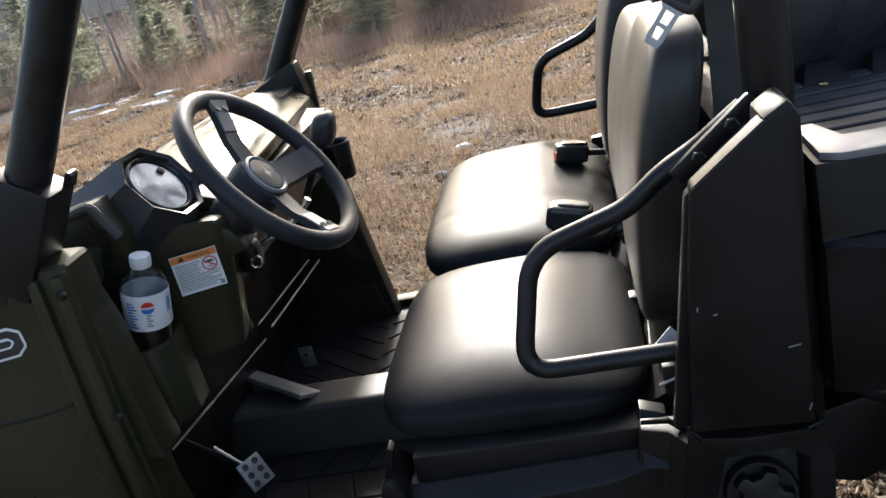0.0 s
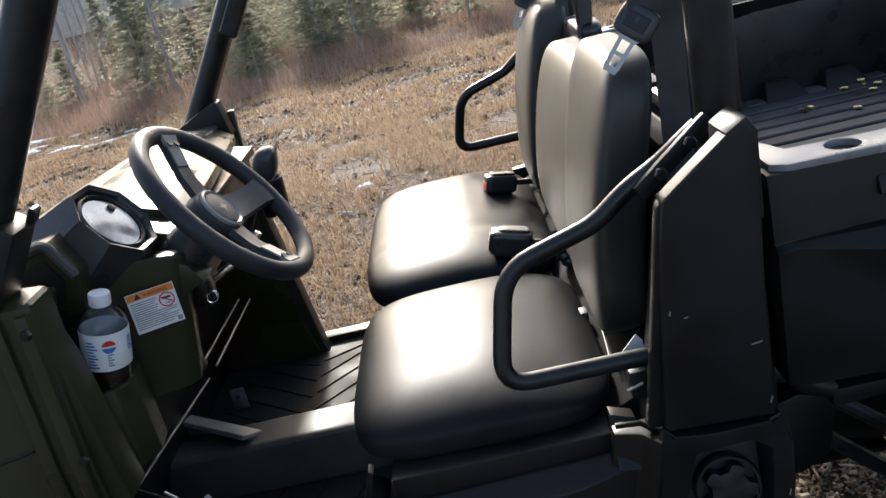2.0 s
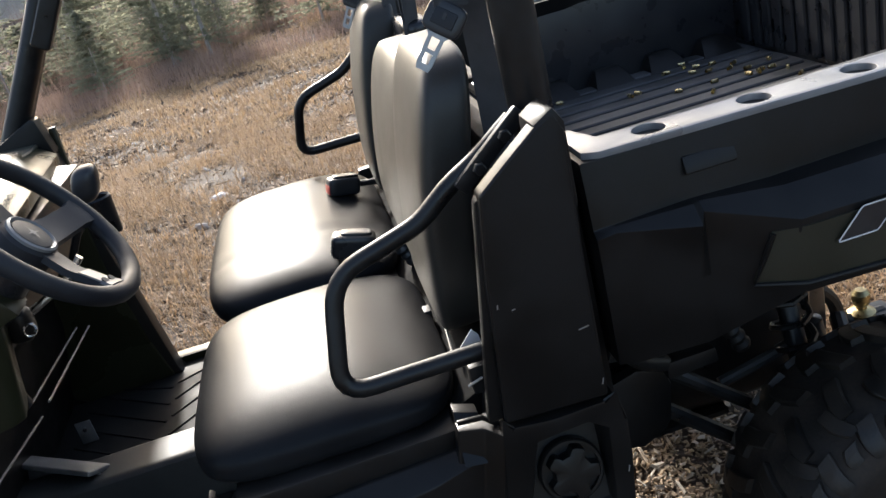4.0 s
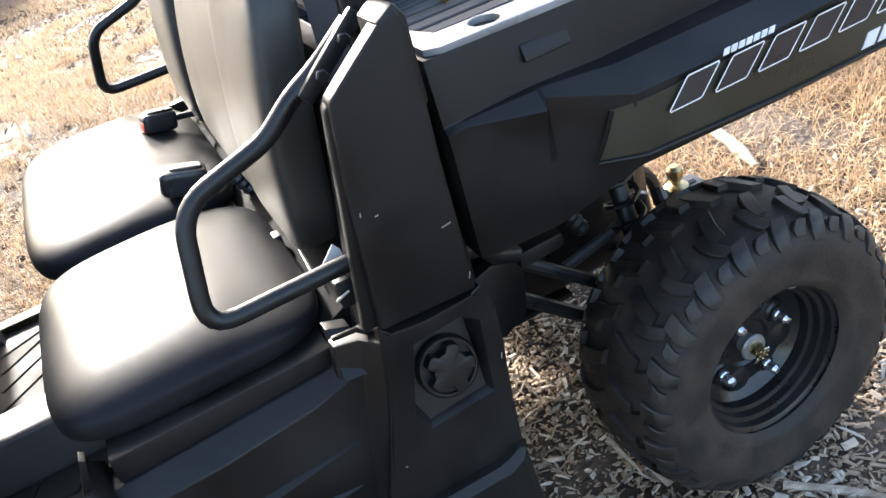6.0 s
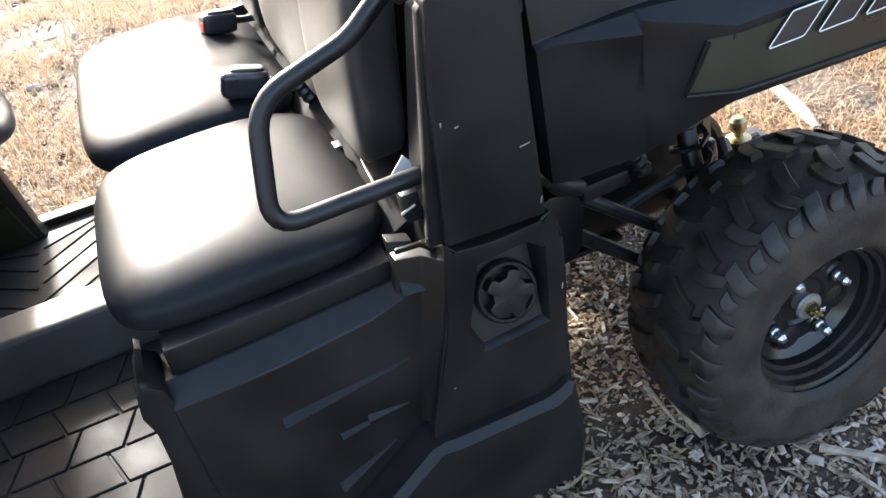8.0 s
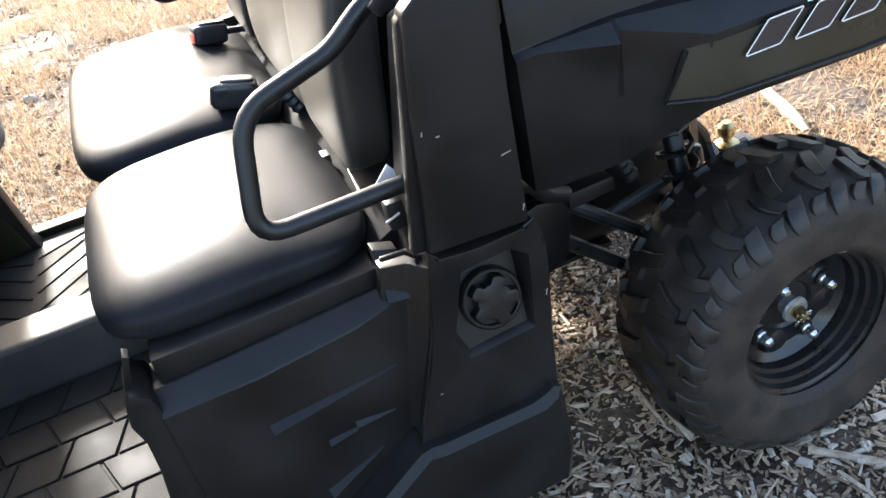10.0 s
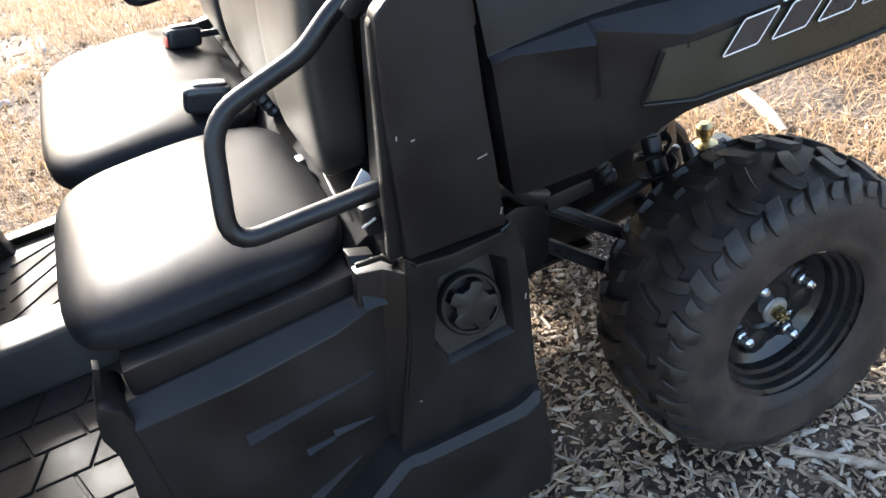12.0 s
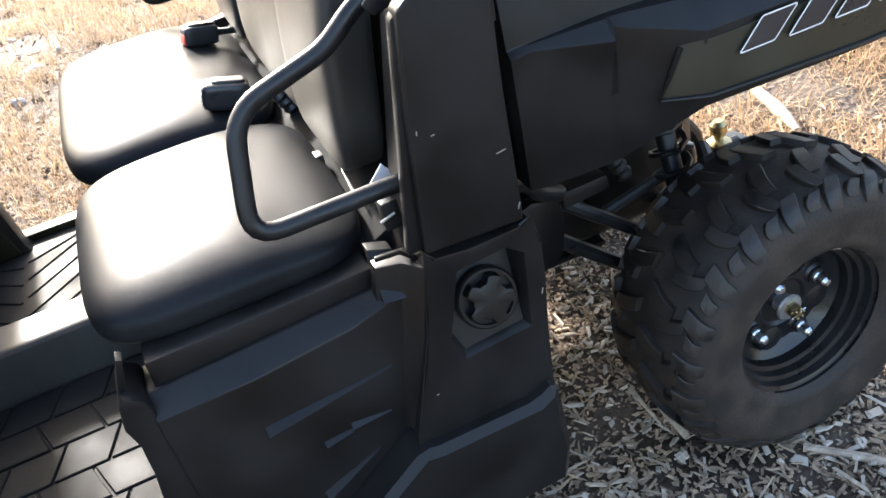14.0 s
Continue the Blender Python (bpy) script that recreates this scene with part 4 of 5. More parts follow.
for s in (-1, 1):
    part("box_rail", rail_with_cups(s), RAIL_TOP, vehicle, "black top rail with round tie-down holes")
    side = part("box_side", box_side(s), PLASTIC, vehicle, "black moulded cargo box side with a bulge over the wheel", 25)
    part("box_liner", box(X0 + 0.02, X1, min(YI * s, 0.66 * s), max(YI * s, 0.66 * s), 0.80, 1.08, 0.004), TRIM, vehicle)
    for x in (-0.318, -0.03):
        mm = aim((x, (0.689 + 0.03 * (x + 0.42)) * s, 1.053), (0, s, 0.40))
        bb = bmesh.new()
        box(-0.036, 0.036, -0.012, 0.012, -0.006, 0.0035, 0.003, 2, bb, mm)
        part("tie_down_pocket", bb, PLASTIC, side)
    # green inset, which follows the bulge
    bm = bmesh.new()
    cols = []
    for xb, xt, zb, zt in ((-0.300, -0.276, 0.884, 0.956), (-0.245, -0.238, 0.883, 0.960), (-0.14, -0.14, 0.881, 0.962), (-0.02, -0.02, 0.879, 0.965), (0.12, 0.12, 0.878, 0.967), (0.24, 0.24, 0.878, 0.969), (0.40, 0.40, 0.878, 0.970)):
        col = []
        for x, z in ((xb, zb), ((xb + xt) / 2, (zb + zt) / 2), (xt, zt)):
            y = float(np.interp(x, (-0.310, -0.245, -0.02, 0.24, 0.44), (0.729, 0.769, 0.783, 0.783, 0.771))) - 0.02 * max(0.0, 0.90 - z) + 0.0035
            col.append((x, y * s, z))
        cols.append(col)
    grid = [[bm.verts.new(p) for p in c] for c in cols]
    for p, q in zip(grid, grid[1:]):
        for i in range(2):
            bm.faces.new((p[i], p[i + 1], q[i + 1], q[i]))
    got = bmesh.ops.extrude_face_region(bm, geom=list(bm.faces))
    bmesh.ops.translate(bm, verts=[v for v in got["geom"] if isinstance(v, bmesh.types.BMVert)], vec=(0, -0.012 * s, 0))
    part("green_panel", bm, GREEN, side, "olive green inset on the cargo box side")
    edge = [cols[0][2], cols[0][1], cols[0][0]] + [c[0] for c in cols[1:]]
    part("inset_edge", sweep([(x, y + 0.002 * s, z - 0.002) for x, y, z in edge], 0.0035, 8), PLASTIC, side)
for i in range(5):
    x = -0.36 + i * 0.16
    part("liner_buttress", prism([(x, BOT), (x + 0.12, BOT), (x + 0.095, BOT + 0.045), (x + 0.025, BOT + 0.045)], 0.52, 0.61, bevel=0.004, shift=lambda c: Vector((c.x, max(c.y, 0.585) if c.z > BOT + 0.02 else c.y, c.z))), PLASTIC, cargo)
# black filler, added to darken the slit between corner panels and box
part("rear_bulkhead", box(-0.508, -0.488, -0.655, 0.655, 0.70, 1.06, 0.004), PLASTIC, vehicle)
part("box_front", box(X0 + 0.0, X0 + 0.030, -0.60, 0.60, 0.80, RAIL - 0.100, 0.006), PLASTIC, vehicle)
gate = part("tailgate", box(X1, X1 + 0.035, -0.66, 0.66, 0.80, RAIL - 0.008, 0.006), TRIM, vehicle, "black ribbed tailgate")
for i in range(22):
    y = -0.575 + i * 0.0535
    part("gate_rib", box(X1 - 0.008, X1 + 0.002, y - 0.018, y + 0.018, 0.835, RAIL - 0.03, 0.004, 1), TRIM, gate)

# frame and suspension under the box
for s in (-1, 1):
    part("chassis_rail", sweep(fillet([(-1.0, 0.26 * s, 0.36), (-0.55, 0.26 * s, 0.36), (-0.25, 0.24 * s, 0.62), (0.42, 0.24 * s, 0.64)], 0.08), 0.024, 10), STEEL, vehicle)
    part("suspension_arm", sweep([(-0.36, 0.44 * s, 0.610), (-0.09, 0.46 * s, 0.385)], 0.0135, 10), STEEL, vehicle)
    part("suspension_arm", sweep([(-0.37, 0.44 * s, 0.530), (-0.10, 0.46 * s, 0.290)], 0.0150, 10), STEEL, vehicle)
    part("suspension_arm", sweep([(0.16, 0.20 * s, 0.40), (0.02, 0.52 * s, 0.30)], 0.018, 10), STEEL, vehicle)
    part("axle_shaft", sweep([(0.0, 0.12 * s, 0.36), (0.0, 0.55 * s, 0.315)], 0.017, 12), GLOSS, vehicle)
    a, c = Vector((-0.07, 0.47 * s, 0.38)), Vector((-0.04, 0.30 * s, 0.76))
    shock = part("shock_absorber", sweep([a, c], 0.020, 12), STEEL, vehicle)
    helix = [a.lerp(c, 0.12 + 0.8 * t) + Vector((math.cos(t * 50), 0.4 * math.sin(t * 50), 0)).normalized() * 0.036 for t in np.linspace(0, 1, 90)]
    part("coil_spring", sweep(helix, 0.006, 7), STEEL, shock)
part("cable_guard", prism([(-0.354, 0.648), (-0.264, 0.649), (-0.260, 0.619), (-0.354, 0.614)], -0.516, -0.48, bevel=0.007), PLASTIC, vehicle, "dark brown guard over a pipe")
part("guard_pipe", sweep(fillet([(-0.47, -0.56, 0.735), (-0.417, -0.52, 0.700), (-0.398, -0.515, 0.668), (-0.35, -0.500, 0.640)], 0.03), 0.015, 12), STEEL, vehicle)
part("inner_guard", prism([(-0.50, 0.60), (-0.396, 0.628), (-0.345, 0.615), (-0.336, 0.58), (-0.345, 0.51), (-0.357, 0.492), (-0.402, 0.468), (-0.50, 0.49)], -0.480, -0.452, bevel=0.008), PLASTIC, vehicle)
part("rear_strut", sweep([(-0.215, -0.40, 0.487), (-0.060, -0.40, 0.520)], 0.0115, 10), TUNNEL, vehicle, "grey metal strut")
part("rear_strut", sweep([(-0.28, -0.20, 0.50), (0.02, -0.30, 0.74)], 0.013, 10), STEEL, vehicle)
boot = lathe([(0.015 + 0.004 * (k % 2), 0.010 * k) for k in range(9)], aim((-0.180, -0.37, 0.600), (0.43, 0.0, -0.90)), 16)
part("rubber_boot", boot, PLASTIC, vehicle)
part("engine_guard", prism([(-0.50, 0.38), (-0.345, 0.46), (-0.345, 0.60), (-0.40, 0.70), (-0.50, 0.74)], -0.42, 0.42, bevel=0.02), STEEL, vehicle)
part("gearcase", pillow((-0.08, -0.03, 0.43), (0.24, 0.22, 0.16), 4, 6), STEEL, vehicle)
part("cross_member", box(-0.34, -0.29, -0.32, 0.32, 0.42, 0.70, 0.01), STEEL, vehicle)
part("splash_plate", box(-0.50, -0.44, -0.45, 0.45, 0.40, 0.74, 0.01), STEEL, vehicle)
for k, (x, y, z) in enumerate(((-0.16, -0.40, 0.70), (-0.08, -0.38, 0.66), (-0.20, -0.30, 0.66), (-0.02, -0.36, 0.71))):
    part("hose", sweep(fillet([(x - 0.10, y + 0.06, z - 0.05), (x, y, z + 0.03), (x + 0.07, y + 0.01, z - 0.03), (x + 0.09, y + 0.05, z - 0.12)], 0.04), 0.008, 8), STEEL, vehicle)
part("bump_stop", lathe([(0.0, 0.0), (0.020, 0.0), (0.024, 0.03), (0.020, 0.06), (0.0, 0.065)], pose(0.002, -0.36, 0.472), 14), TRIM, vehicle)
hitch = part("hitch", sweep(fillet([(0.14, -0.10, 0.46), (0.214, -0.10, 0.380), (0.226, -0.10, 0.325), (0.262, -0.10, 0.300), (0.34, -0.10, 0.300)], 0.05), 0.016, 10), STEEL, vehicle, "black tow hitch under the cargo box")
part("hitch_plate", box(0.24, 0.36, -0.135, -0.065, 0.296, 0.310, 0.004), STEEL, hitch)
part("hitch_ball", lathe([(0.030, 0.0), (0.031, 0.010), (0.020, 0.016), (0.012, 0.019), (0.012, 0.026), (0.018, 0.032), (0.021, 0.044), (0.020, 0.058), (0.012, 0.068), (0.0, 0.069)], pose(0.285, -0.10, 0.310), 24), TARNISHED, hitch, "gold-coloured tow ball")


# unseen plate, added to keep sun off the chips beside the rear tyre
part("skid_plate", box(-1.02, -0.12, -0.22, 0.30, 0.262, 0.276, 0.006), STEEL, vehicle)


# wheels
def section(deg, half):
    """A point of the tyre's rounded section: radius and offset, 0 degrees at the crown, 90 at the widest place."""
    a = radians(deg)
    return 0.228 + 0.066 * max(math.cos(a), 0.0) ** 0.80, half * 1.04 * math.sin(a) ** 0.86


def tyre(half):
    turn = Matrix.Rotation(radians(90), 4, "X")
    arc = [section(d, half) for d in np.linspace(0, 90, 13)]
    bead = [(0.200, half * 1.01), (0.178, half * 0.985), (0.174, half * 0.985), (0.164, half * 0.95), (0.154, half * 0.86)]
    prof = [(r, -y) for r, y in bead[::-1]] + [(r, -y) for r, y in arc[:0:-1]] + arc + bead
    return lathe(prof, turn, 80)


def tread(half, count=21):
    """Angled lugs at the crown and long and short ones that run down over the shoulders, each side shifted by half a step."""
    bm = bmesh.new()
    step = 2 * math.pi / count
    for k in range(count):
        for s in (-1, 1):
            start = step * (k + (0.25 if s > 0 else -0.25))
            for d0, d1, w0, w1, bend, off, tall in ((2, 27, 0.120, 0.105, 0.07, 0.0, 0.012), (15, 41, 0.100, 0.110, -0.05, 0.150, 0.011),
                                                   (37, 74, 0.140, 0.115, 0.05, 0.03, 0.012), (45, 64, 0.115, 0.100, 0.04, 0.180, 0.010)):
                rings = []
                for t in np.linspace(0, 1, 8):
                    deg = d0 + (d1 - d0) * t
                    r, y = section(deg, half)
                    a = radians(deg)
                    wd = (w0 + (w1 - w0) * t) / 2 * (1 - 0.12 * (2 * t - 1) ** 4)
                    mid = start + off + bend * t + 0.02 * math.sin(3.1 * t)
                    h = tall * (1.0 if d1 < 50 else 1 - 0.72 * t ** 1.5)
                    ring = []
                    for side_, lift in ((-1, -0.004), (-0.86, h * 0.86), (-0.72, h), (0.72, h), (0.86, h * 0.86), (1, -0.004)):
                        rr, yy = r + lift * math.cos(a), (y + lift * math.sin(a)) * s
                        w_ = mid + wd * side_
                        ring.append(bm.verts.new((rr * math.cos(w_), yy, rr * math.sin(w_))))
                    rings.append(ring)
                for a, c in zip(rings, rings[1:]):
                    for i in range(5):
                        bm.faces.new((a[i], a[i + 1], c[i + 1], c[i]))
                bm.faces.new(rings[0])
                bm.faces.new(rings[-1][::-1])
    return bm


def wheel(at, half, out):
    """A steel wheel: the rim, with the tyre and the nuts as its parts. out: -1 or 1, the side that its face looks to."""
    turn = Matrix.Rotation(radians(90 if out < 0 else -90), 4, "X")
    lip = half * 0.86
    face = 0.030
    prof = [(0.168, lip), (0.168, lip - 0.006), (0.158, lip - 0.011), (0.156, lip - 0.026), (0.147, lip - 0.029), (0.145, lip - 0.044), (0.136, lip - 0.047), (0.134, face + 0.014), (0.122, face + 0.004), (0.106, face - 0.006),
            (0.096, face + 0.002), (0.088, face + 0.006), (0.052, face + 0.006), (0.046, face + 0.000), (0.040, face), (0.0, face)]
    prof = [(r * (0.935 if r > 0.1 else 1.0), h) for r, h in prof]
    rim = part("wheel", lathe([(0.159, lip - 0.004)] + prof, turn, 64), GLOSS, vehicle, "gloss black steel wheel")
    rim.matrix_basis = Matrix.Translation(at)
    part("wheel_barrel", lathe([(0.150, lip - 0.01), (0.140, 0.0), (0.150, -lip)], turn, 48), GLOSS, rim)
    part("tyre", tyre(half), RUBBER, rim, "dusty black off-road tyre with chunky lugs")
    part("tyre_tread", tread(half), TREAD, rim)
    nrm = Vector((0, out, 0))
    for k in range(4):
        a = radians(27 + 90 * k)
        p = Vector((0.078 * math.cos(a), out * (face + 0.014), 0.078 * math.sin(a)))
        part("stud_boss", lathe([(0.024, -0.010), (0.0175, -0.004), (0.0165, 0.001), (0.0, 0.001)], aim(p, nrm), 20), GLOSS, rim)
        nut = part("wheel_nut", lathe([(0.012, 0.0), (0.013, 0.006), (0.0105, 0.009), (0.0105, 0.024), (0.006, 0.030), (0.0, 0.031)], aim(p, nrm), 12), ZINC, rim, "bright zinc wheel nut")
        q = Vector((0.083 * math.cos(a + radians(45)), out * (face - 0.004), 0.083 * math.sin(a + radians(45))))
        part("wheel_dimple", lathe([(0.032, 0.0), (0.026, 0.010), (0.015, 0.014), (0.0, 0.015)], aim(q, nrm), 24), GLOSS, rim)
    part("hub_washer", lathe([(0.020, -0.004), (0.018, 0.018), (0.026, 0.019), (0.0275, 0.023), (0.025, 0.027), (0.0, 0.027)], aim((0, out * face, 0), nrm), 28), BARE, rim, "grey axle washer")
    axle = part("axle_nut", lathe([(0.0145, 0.026), (0.0145, 0.040), (0.0125, 0.043), (0.007, 0.043), (0.007, 0.050), (0.0, 0.051)], aim((0, out * face, 0), nrm), 6), TARNISHED, rim, "yellow-plated axle nut")
    for k in range(6):
        a = radians(60 * k + 12)
        p = Vector((0.0105 * math.cos(a), out * (face + 0.046), 0.0105 * math.sin(a)))
        part("nut_crown", box(-0.0028, 0.0028, -0.0028, 0.0028, -0.004, 0.005, 0.001, 1, None, aim(p, nrm)), TARNISHED, axle)
    part("cotter_pin", sweep(fillet([(0.016, out * (face + 0.046), 0.006), (-0.010, out * (face + 0.047), -0.004), (-0.018, out * (face + 0.044), -0.018), (-0.014, out * (face + 0.036), -0.024)], 0.006), 0.0016, 6), ZINC, axle)
    # a small pale fleck inside the top of the rim
    if out < 0:
        a = radians(68)
        side_on, inward = Vector((-math.sin(a), 0, math.cos(a))), Vector((-math.cos(a), 0, -math.sin(a)))
        m = Matrix((side_on, nrm, inward)).transposed().to_4x4()
        m.translation = inward * -0.1455 + nrm * (lip - 0.020)
        part("dried_mud", box(-0.017, 0.017, -0.006, 0.006, -0.002, 0.003, 0.002, 2, None, m), PALE_CHIPS, rim, "small pale fleck inside the wheel rim")
    return rim


wheel((0.0, -0.612, 0.316), 0.128, -1)
wheel((0.0, 0.612, 0.316), 0.128, 1)
wheel((-2.06, -0.635, 0.316), 0.105, -1)
wheel((-2.06, 0.635, 0.316), 0.105, 1)

# ---- front of the vehicle ----
for s in (-1, 1):
    y0, y1 = (-0.715, -0.60) if s < 0 else (0.60, 0.715)
    arch = [(-2.06 + 0.385 * math.cos(a), 0.316 + 0.40 * math.sin(a)) for a in np.linspace(radians(10), radians(172), 12)]
    y0, y1 = (-0.655, -0.58) if s < 0 else (0.58, 0.655)
    outline = [(-1.440, 1.138), (-1.452, 0.90), (-1.452, 0.74), (-1.425, 0.50), (-1.395, 0.37), (-1.64, 0.36)] + arch + [(-2.48, 0.55), (-2.45, 0.80), (-2.30, 0.97), (-1.90, 1.10), (-1.60, 1.150)]
    if s > 0:
        outline = [(-1.470, 1.06)] + outline[1:-4] + [(-2.43, 0.72), (-2.30, 0.84), (-1.90, 0.99), (-1.60, 1.075)]
    fender = part("front_fender", prism(outline, y0, y1, bevel=0.014, seg=3), OLIVE, vehicle, "olive green front fender")
    lip = [(x, z) for x, z in arch] + [(-2.06 + 0.46 * math.cos(a), 0.316 + 0.47 * math.sin(a)) for a in np.linspace(radians(170), radians(12), 12)]
    part("fender_flare", prism(lip, -0.748 if s < 0 else 0.60, -0.60 if s < 0 else 0.748, bevel=0.012), PLASTIC, fender)
    for x0 in (-1.500, -1.462):
        rib = [(x0, 1.125), (x0 + 0.018, 1.125), (x0 + 0.006, 0.90), (x0 + 0.004, 0.74), (x0 - 0.016, 0.74), (x0 - 0.014, 0.90)]
        part("fender_rib", prism(rib, y0 - 0.009 if s < 0 else y1 - 0.01, y0 + 0.01 if s < 0 else y1 + 0.009, bevel=0.004), OLIVE, fender)
    yb = y0 - 0.001 if s < 0 else y1 + 0.001
    part("panel_seam", sweep(fillet([(-2.0, yb, 0.86), (-1.76, yb, 0.895), (-1.66, yb, 0.908), (-1.58, yb, 0.914), (-1.52, yb, 0.925)], 0.05), 0.0022, 6), PLASTIC, fender)
    for z in (1.10, 0.90):
        bolt((-1.452, yb + 0.008 * s, z), (0, s, 0), fender, 0.008, PLASTIC)


def outline_shape(points, y, width, bend, mat, parent, name="decal", closed=True):
    """A flat outline on an upright panel."""
    path = []
    for (x0, z0), (x1, z1) in zip(points, points[1:] + points[:1]):
        d = min(0.45, bend / max(math.hypot(x1 - x0, z1 - z0), 1e-6))
        path += [(x0 + (x1 - x0) * t, z0 + (z1 - z0) * t) for t in (d, 0.5, 1 - d)]
    bm = sweep([(x, y, z) for x, z in path], width, 4, closed)
    for v in bm.verts:
        v.co.y = y + (v.co.y - y) * 0.15
    return part(name, bm, mat, parent)


near_fender = [o for o in vehicle.children if o.name.startswith("front_fender")][0]
part("decal_fill", prism([(-1.640, 1.012), (-1.556, 1.020), (-1.547, 1.044), (-1.556, 1.060), (-1.640, 1.054)], -0.6560, -0.6545, bevel=0), INK, near_fender)
outline_shape([(-1.640, 1.010), (-1.552, 1.019), (-1.544, 1.045), (-1.553, 1.062), (-1.640, 1.056)], -0.6565, 0.0026, 0.012, DECAL, near_fender)
outline_shape([(-1.620, 1.027), (-1.566, 1.033), (-1.564, 1.046), (-1.620, 1.042)], -0.6565, 0.0022, 0.006, DECAL, near_fender)

hood = part("hood", prism([(-1.478, 1.106), (-1.60, 1.112), (-1.74, 1.076), (-1.90, 1.025), (-2.10, 0.955), (-2.32, 0.88), (-2.42, 0.80), (-2.44, 0.62), (-2.36, 0.60), (-1.72, 0.86), (-1.72, 0.98), (-1.50, 1.05)], -0.600, 0.600, bevel=0.012, seg=3), HOOD, vehicle, "olive green hood, bright with sky glare")
part("front_bumper", sweep(fillet([(-2.40, -0.45, 0.45), (-2.56, -0.40, 0.50), (-2.56, 0.40, 0.50), (-2.40, 0.45, 0.45)], 0.08), 0.022, 12), STEEL, vehicle)
part("front_frame", box(-2.40, -1.70, -0.40, 0.40, 0.34, 0.62, 0.02), STEEL, vehicle)
for s in (-1, 1):
    part("front_arm", sweep([(-2.06, 0.30 * s, 0.40), (-2.06, 0.58 * s, 0.316)], 0.024, 10), STEEL, vehicle)
    part("headlight", pillow((-2.40, 0.40 * s, 0.88), (0.05, 0.11, 0.06), 4, 6), GLOSS, vehicle)

# foot of the near pillar and the corner beside it
for s in (-1, 1):
    p0, p1 = Vector((-1.545, 0.628 * s, 1.115)), Vector((-1.448, 0.622 * s, 1.262))
    d = (p1 - p0).normalized()
    if s > 0:
        continue
    bb = bmesh.new()
    box(-0.045, 0.045, -0.038, 0.038, 0.0, 0.170, 0.010, 2, bb, aim(p0, d, (0, 1, 0)))
    foot = part("pillar_foot", bb, PLASTIC, vehicle, "black cover at the foot of the roll cage pillar")
    bb = bmesh.new()
    box(-0.012, 0.012, -0.012, 0.012, 0.0, 0.010, 0.003, 1, bb, aim(p1 + Vector((0.032, 0.02 * -s, -0.02)), (0.8, 0, -0.5)))
    part("foot_clip", bb, PLASTIC, foot)
part("cowl_corner", prism([(-1.475, 1.168), (-1.464, 1.162), (-1.450, 1.070), (-1.60, 1.070), (-1.60, 1.112)], 0.580, 0.632, bevel=0.004), PLASTIC, vehicle, "black wedge at the foot of the far pillar")
part("pillar_channel", sweep([(-1.53, 0.650, 1.14), (-1.15, 0.635, 1.72)], 0.034, 4), STEEL, vehicle)
bb = bmesh.new()
box(-0.018, 0.030, -0.02, 0.02, 0.0, 0.30, 0.012, 3, bb, aim((-1.385, 0.590, 1.325), (0.56, 0, 0.83), (0, 1, 0)))
part("pillar_bracket", bb, STEEL, vehicle)

# dashboard
dash = part("dashboard", prism([(-1.62, -0.50), (-1.430, -0.440), (-1.335, -0.402), (-1.322, -0.385), (-1.335, -0.325), (-1.62, -0.295)], 0.845, 1.075, axis="z", bevel=0.010, seg=3,
                              shift=lambda c: Vector((c.x + (0.045 if (c.z < 0.9 and c.x > -1.5) else 0.0) * -1, c.y, c.z + (0.028 * (-(c.x + 1.318) / 0.1) if (c.z > 1.0 and c.x > -1.45) else 0)))), OLIVE, vehicle, "dark olive driver side dashboard")
part("dash_top", prism([(-1.60, 1.122), (-1.415, 1.134), (-1.378, 1.122), (-1.345, 1.098), (-1.350, 1.070), (-1.60, 1.05)], -0.26, 0.57, bevel=0.006, shift=lambda c: Vector((c.x - 0.095 * (c.y + 0.26) / 0.83, c.y, c.z - 0.028 * (c.y + 0.26) / 0.83))), OLIVE, vehicle, "olive dashboard top")
part("dash_face", prism([(-1.60, 1.05), (-1.440, 1.05), (-1.455, 0.86), (-1.60, 0.80)], -0.31, 0.575, bevel=0.010), PLASTIC, vehicle, "black passenger side dashboard")
part("glove_shelf", prism([(-1.46, 1.060), (-1.385, 1.045), (-1.385, 1.025), (-1.46, 1.025)], -0.06, 0.50, bevel=0.006), PLASTIC, vehicle)
part("switch_block", prism([(-1.40, 1.115), (-1.335, 1.090), (-1.318, 1.055), (-1.36, 1.02), (-1.42, 1.05)], -0.335, -0.255, bevel=0.006), OLIVE, vehicle)
part("switch_block", prism([(-1.40, 1.085), (-1.322, 1.058), (-1.300, 1.020), (-1.36, 1.00)], -0.395, -0.335, bevel=0.006), OLIVE, vehicle)
part("column_cover", sweep([(-1.43, -0.334, 0.985), (-1.29, -0.334, 1.092)], [0.052, 0.040], 16), TRIM, vehicle)
part("ignition_switch", pillow((-1.345, -0.305, 0.975), (0.022, 0.022, 0.030), 3.5, 6), PLASTIC, vehicle)
part("key_ring", lathe([(0.010, 0.0), (0.012, 0.0025), (0.010, 0.005), (0.008, 0.0025), (0.010, 0.0)], aim((-1.318, -0.345, 0.975), (0.6, -0.8, 0)), 20), ZINC, vehicle, "bright metal ring")
part("shift_lever", sweep(fillet([(-1.36, -0.245, 0.96), (-1.27, -0.225, 1.00), (-1.24, -0.22, 1.03)], 0.03), 0.007, 10), ZINC, vehicle)

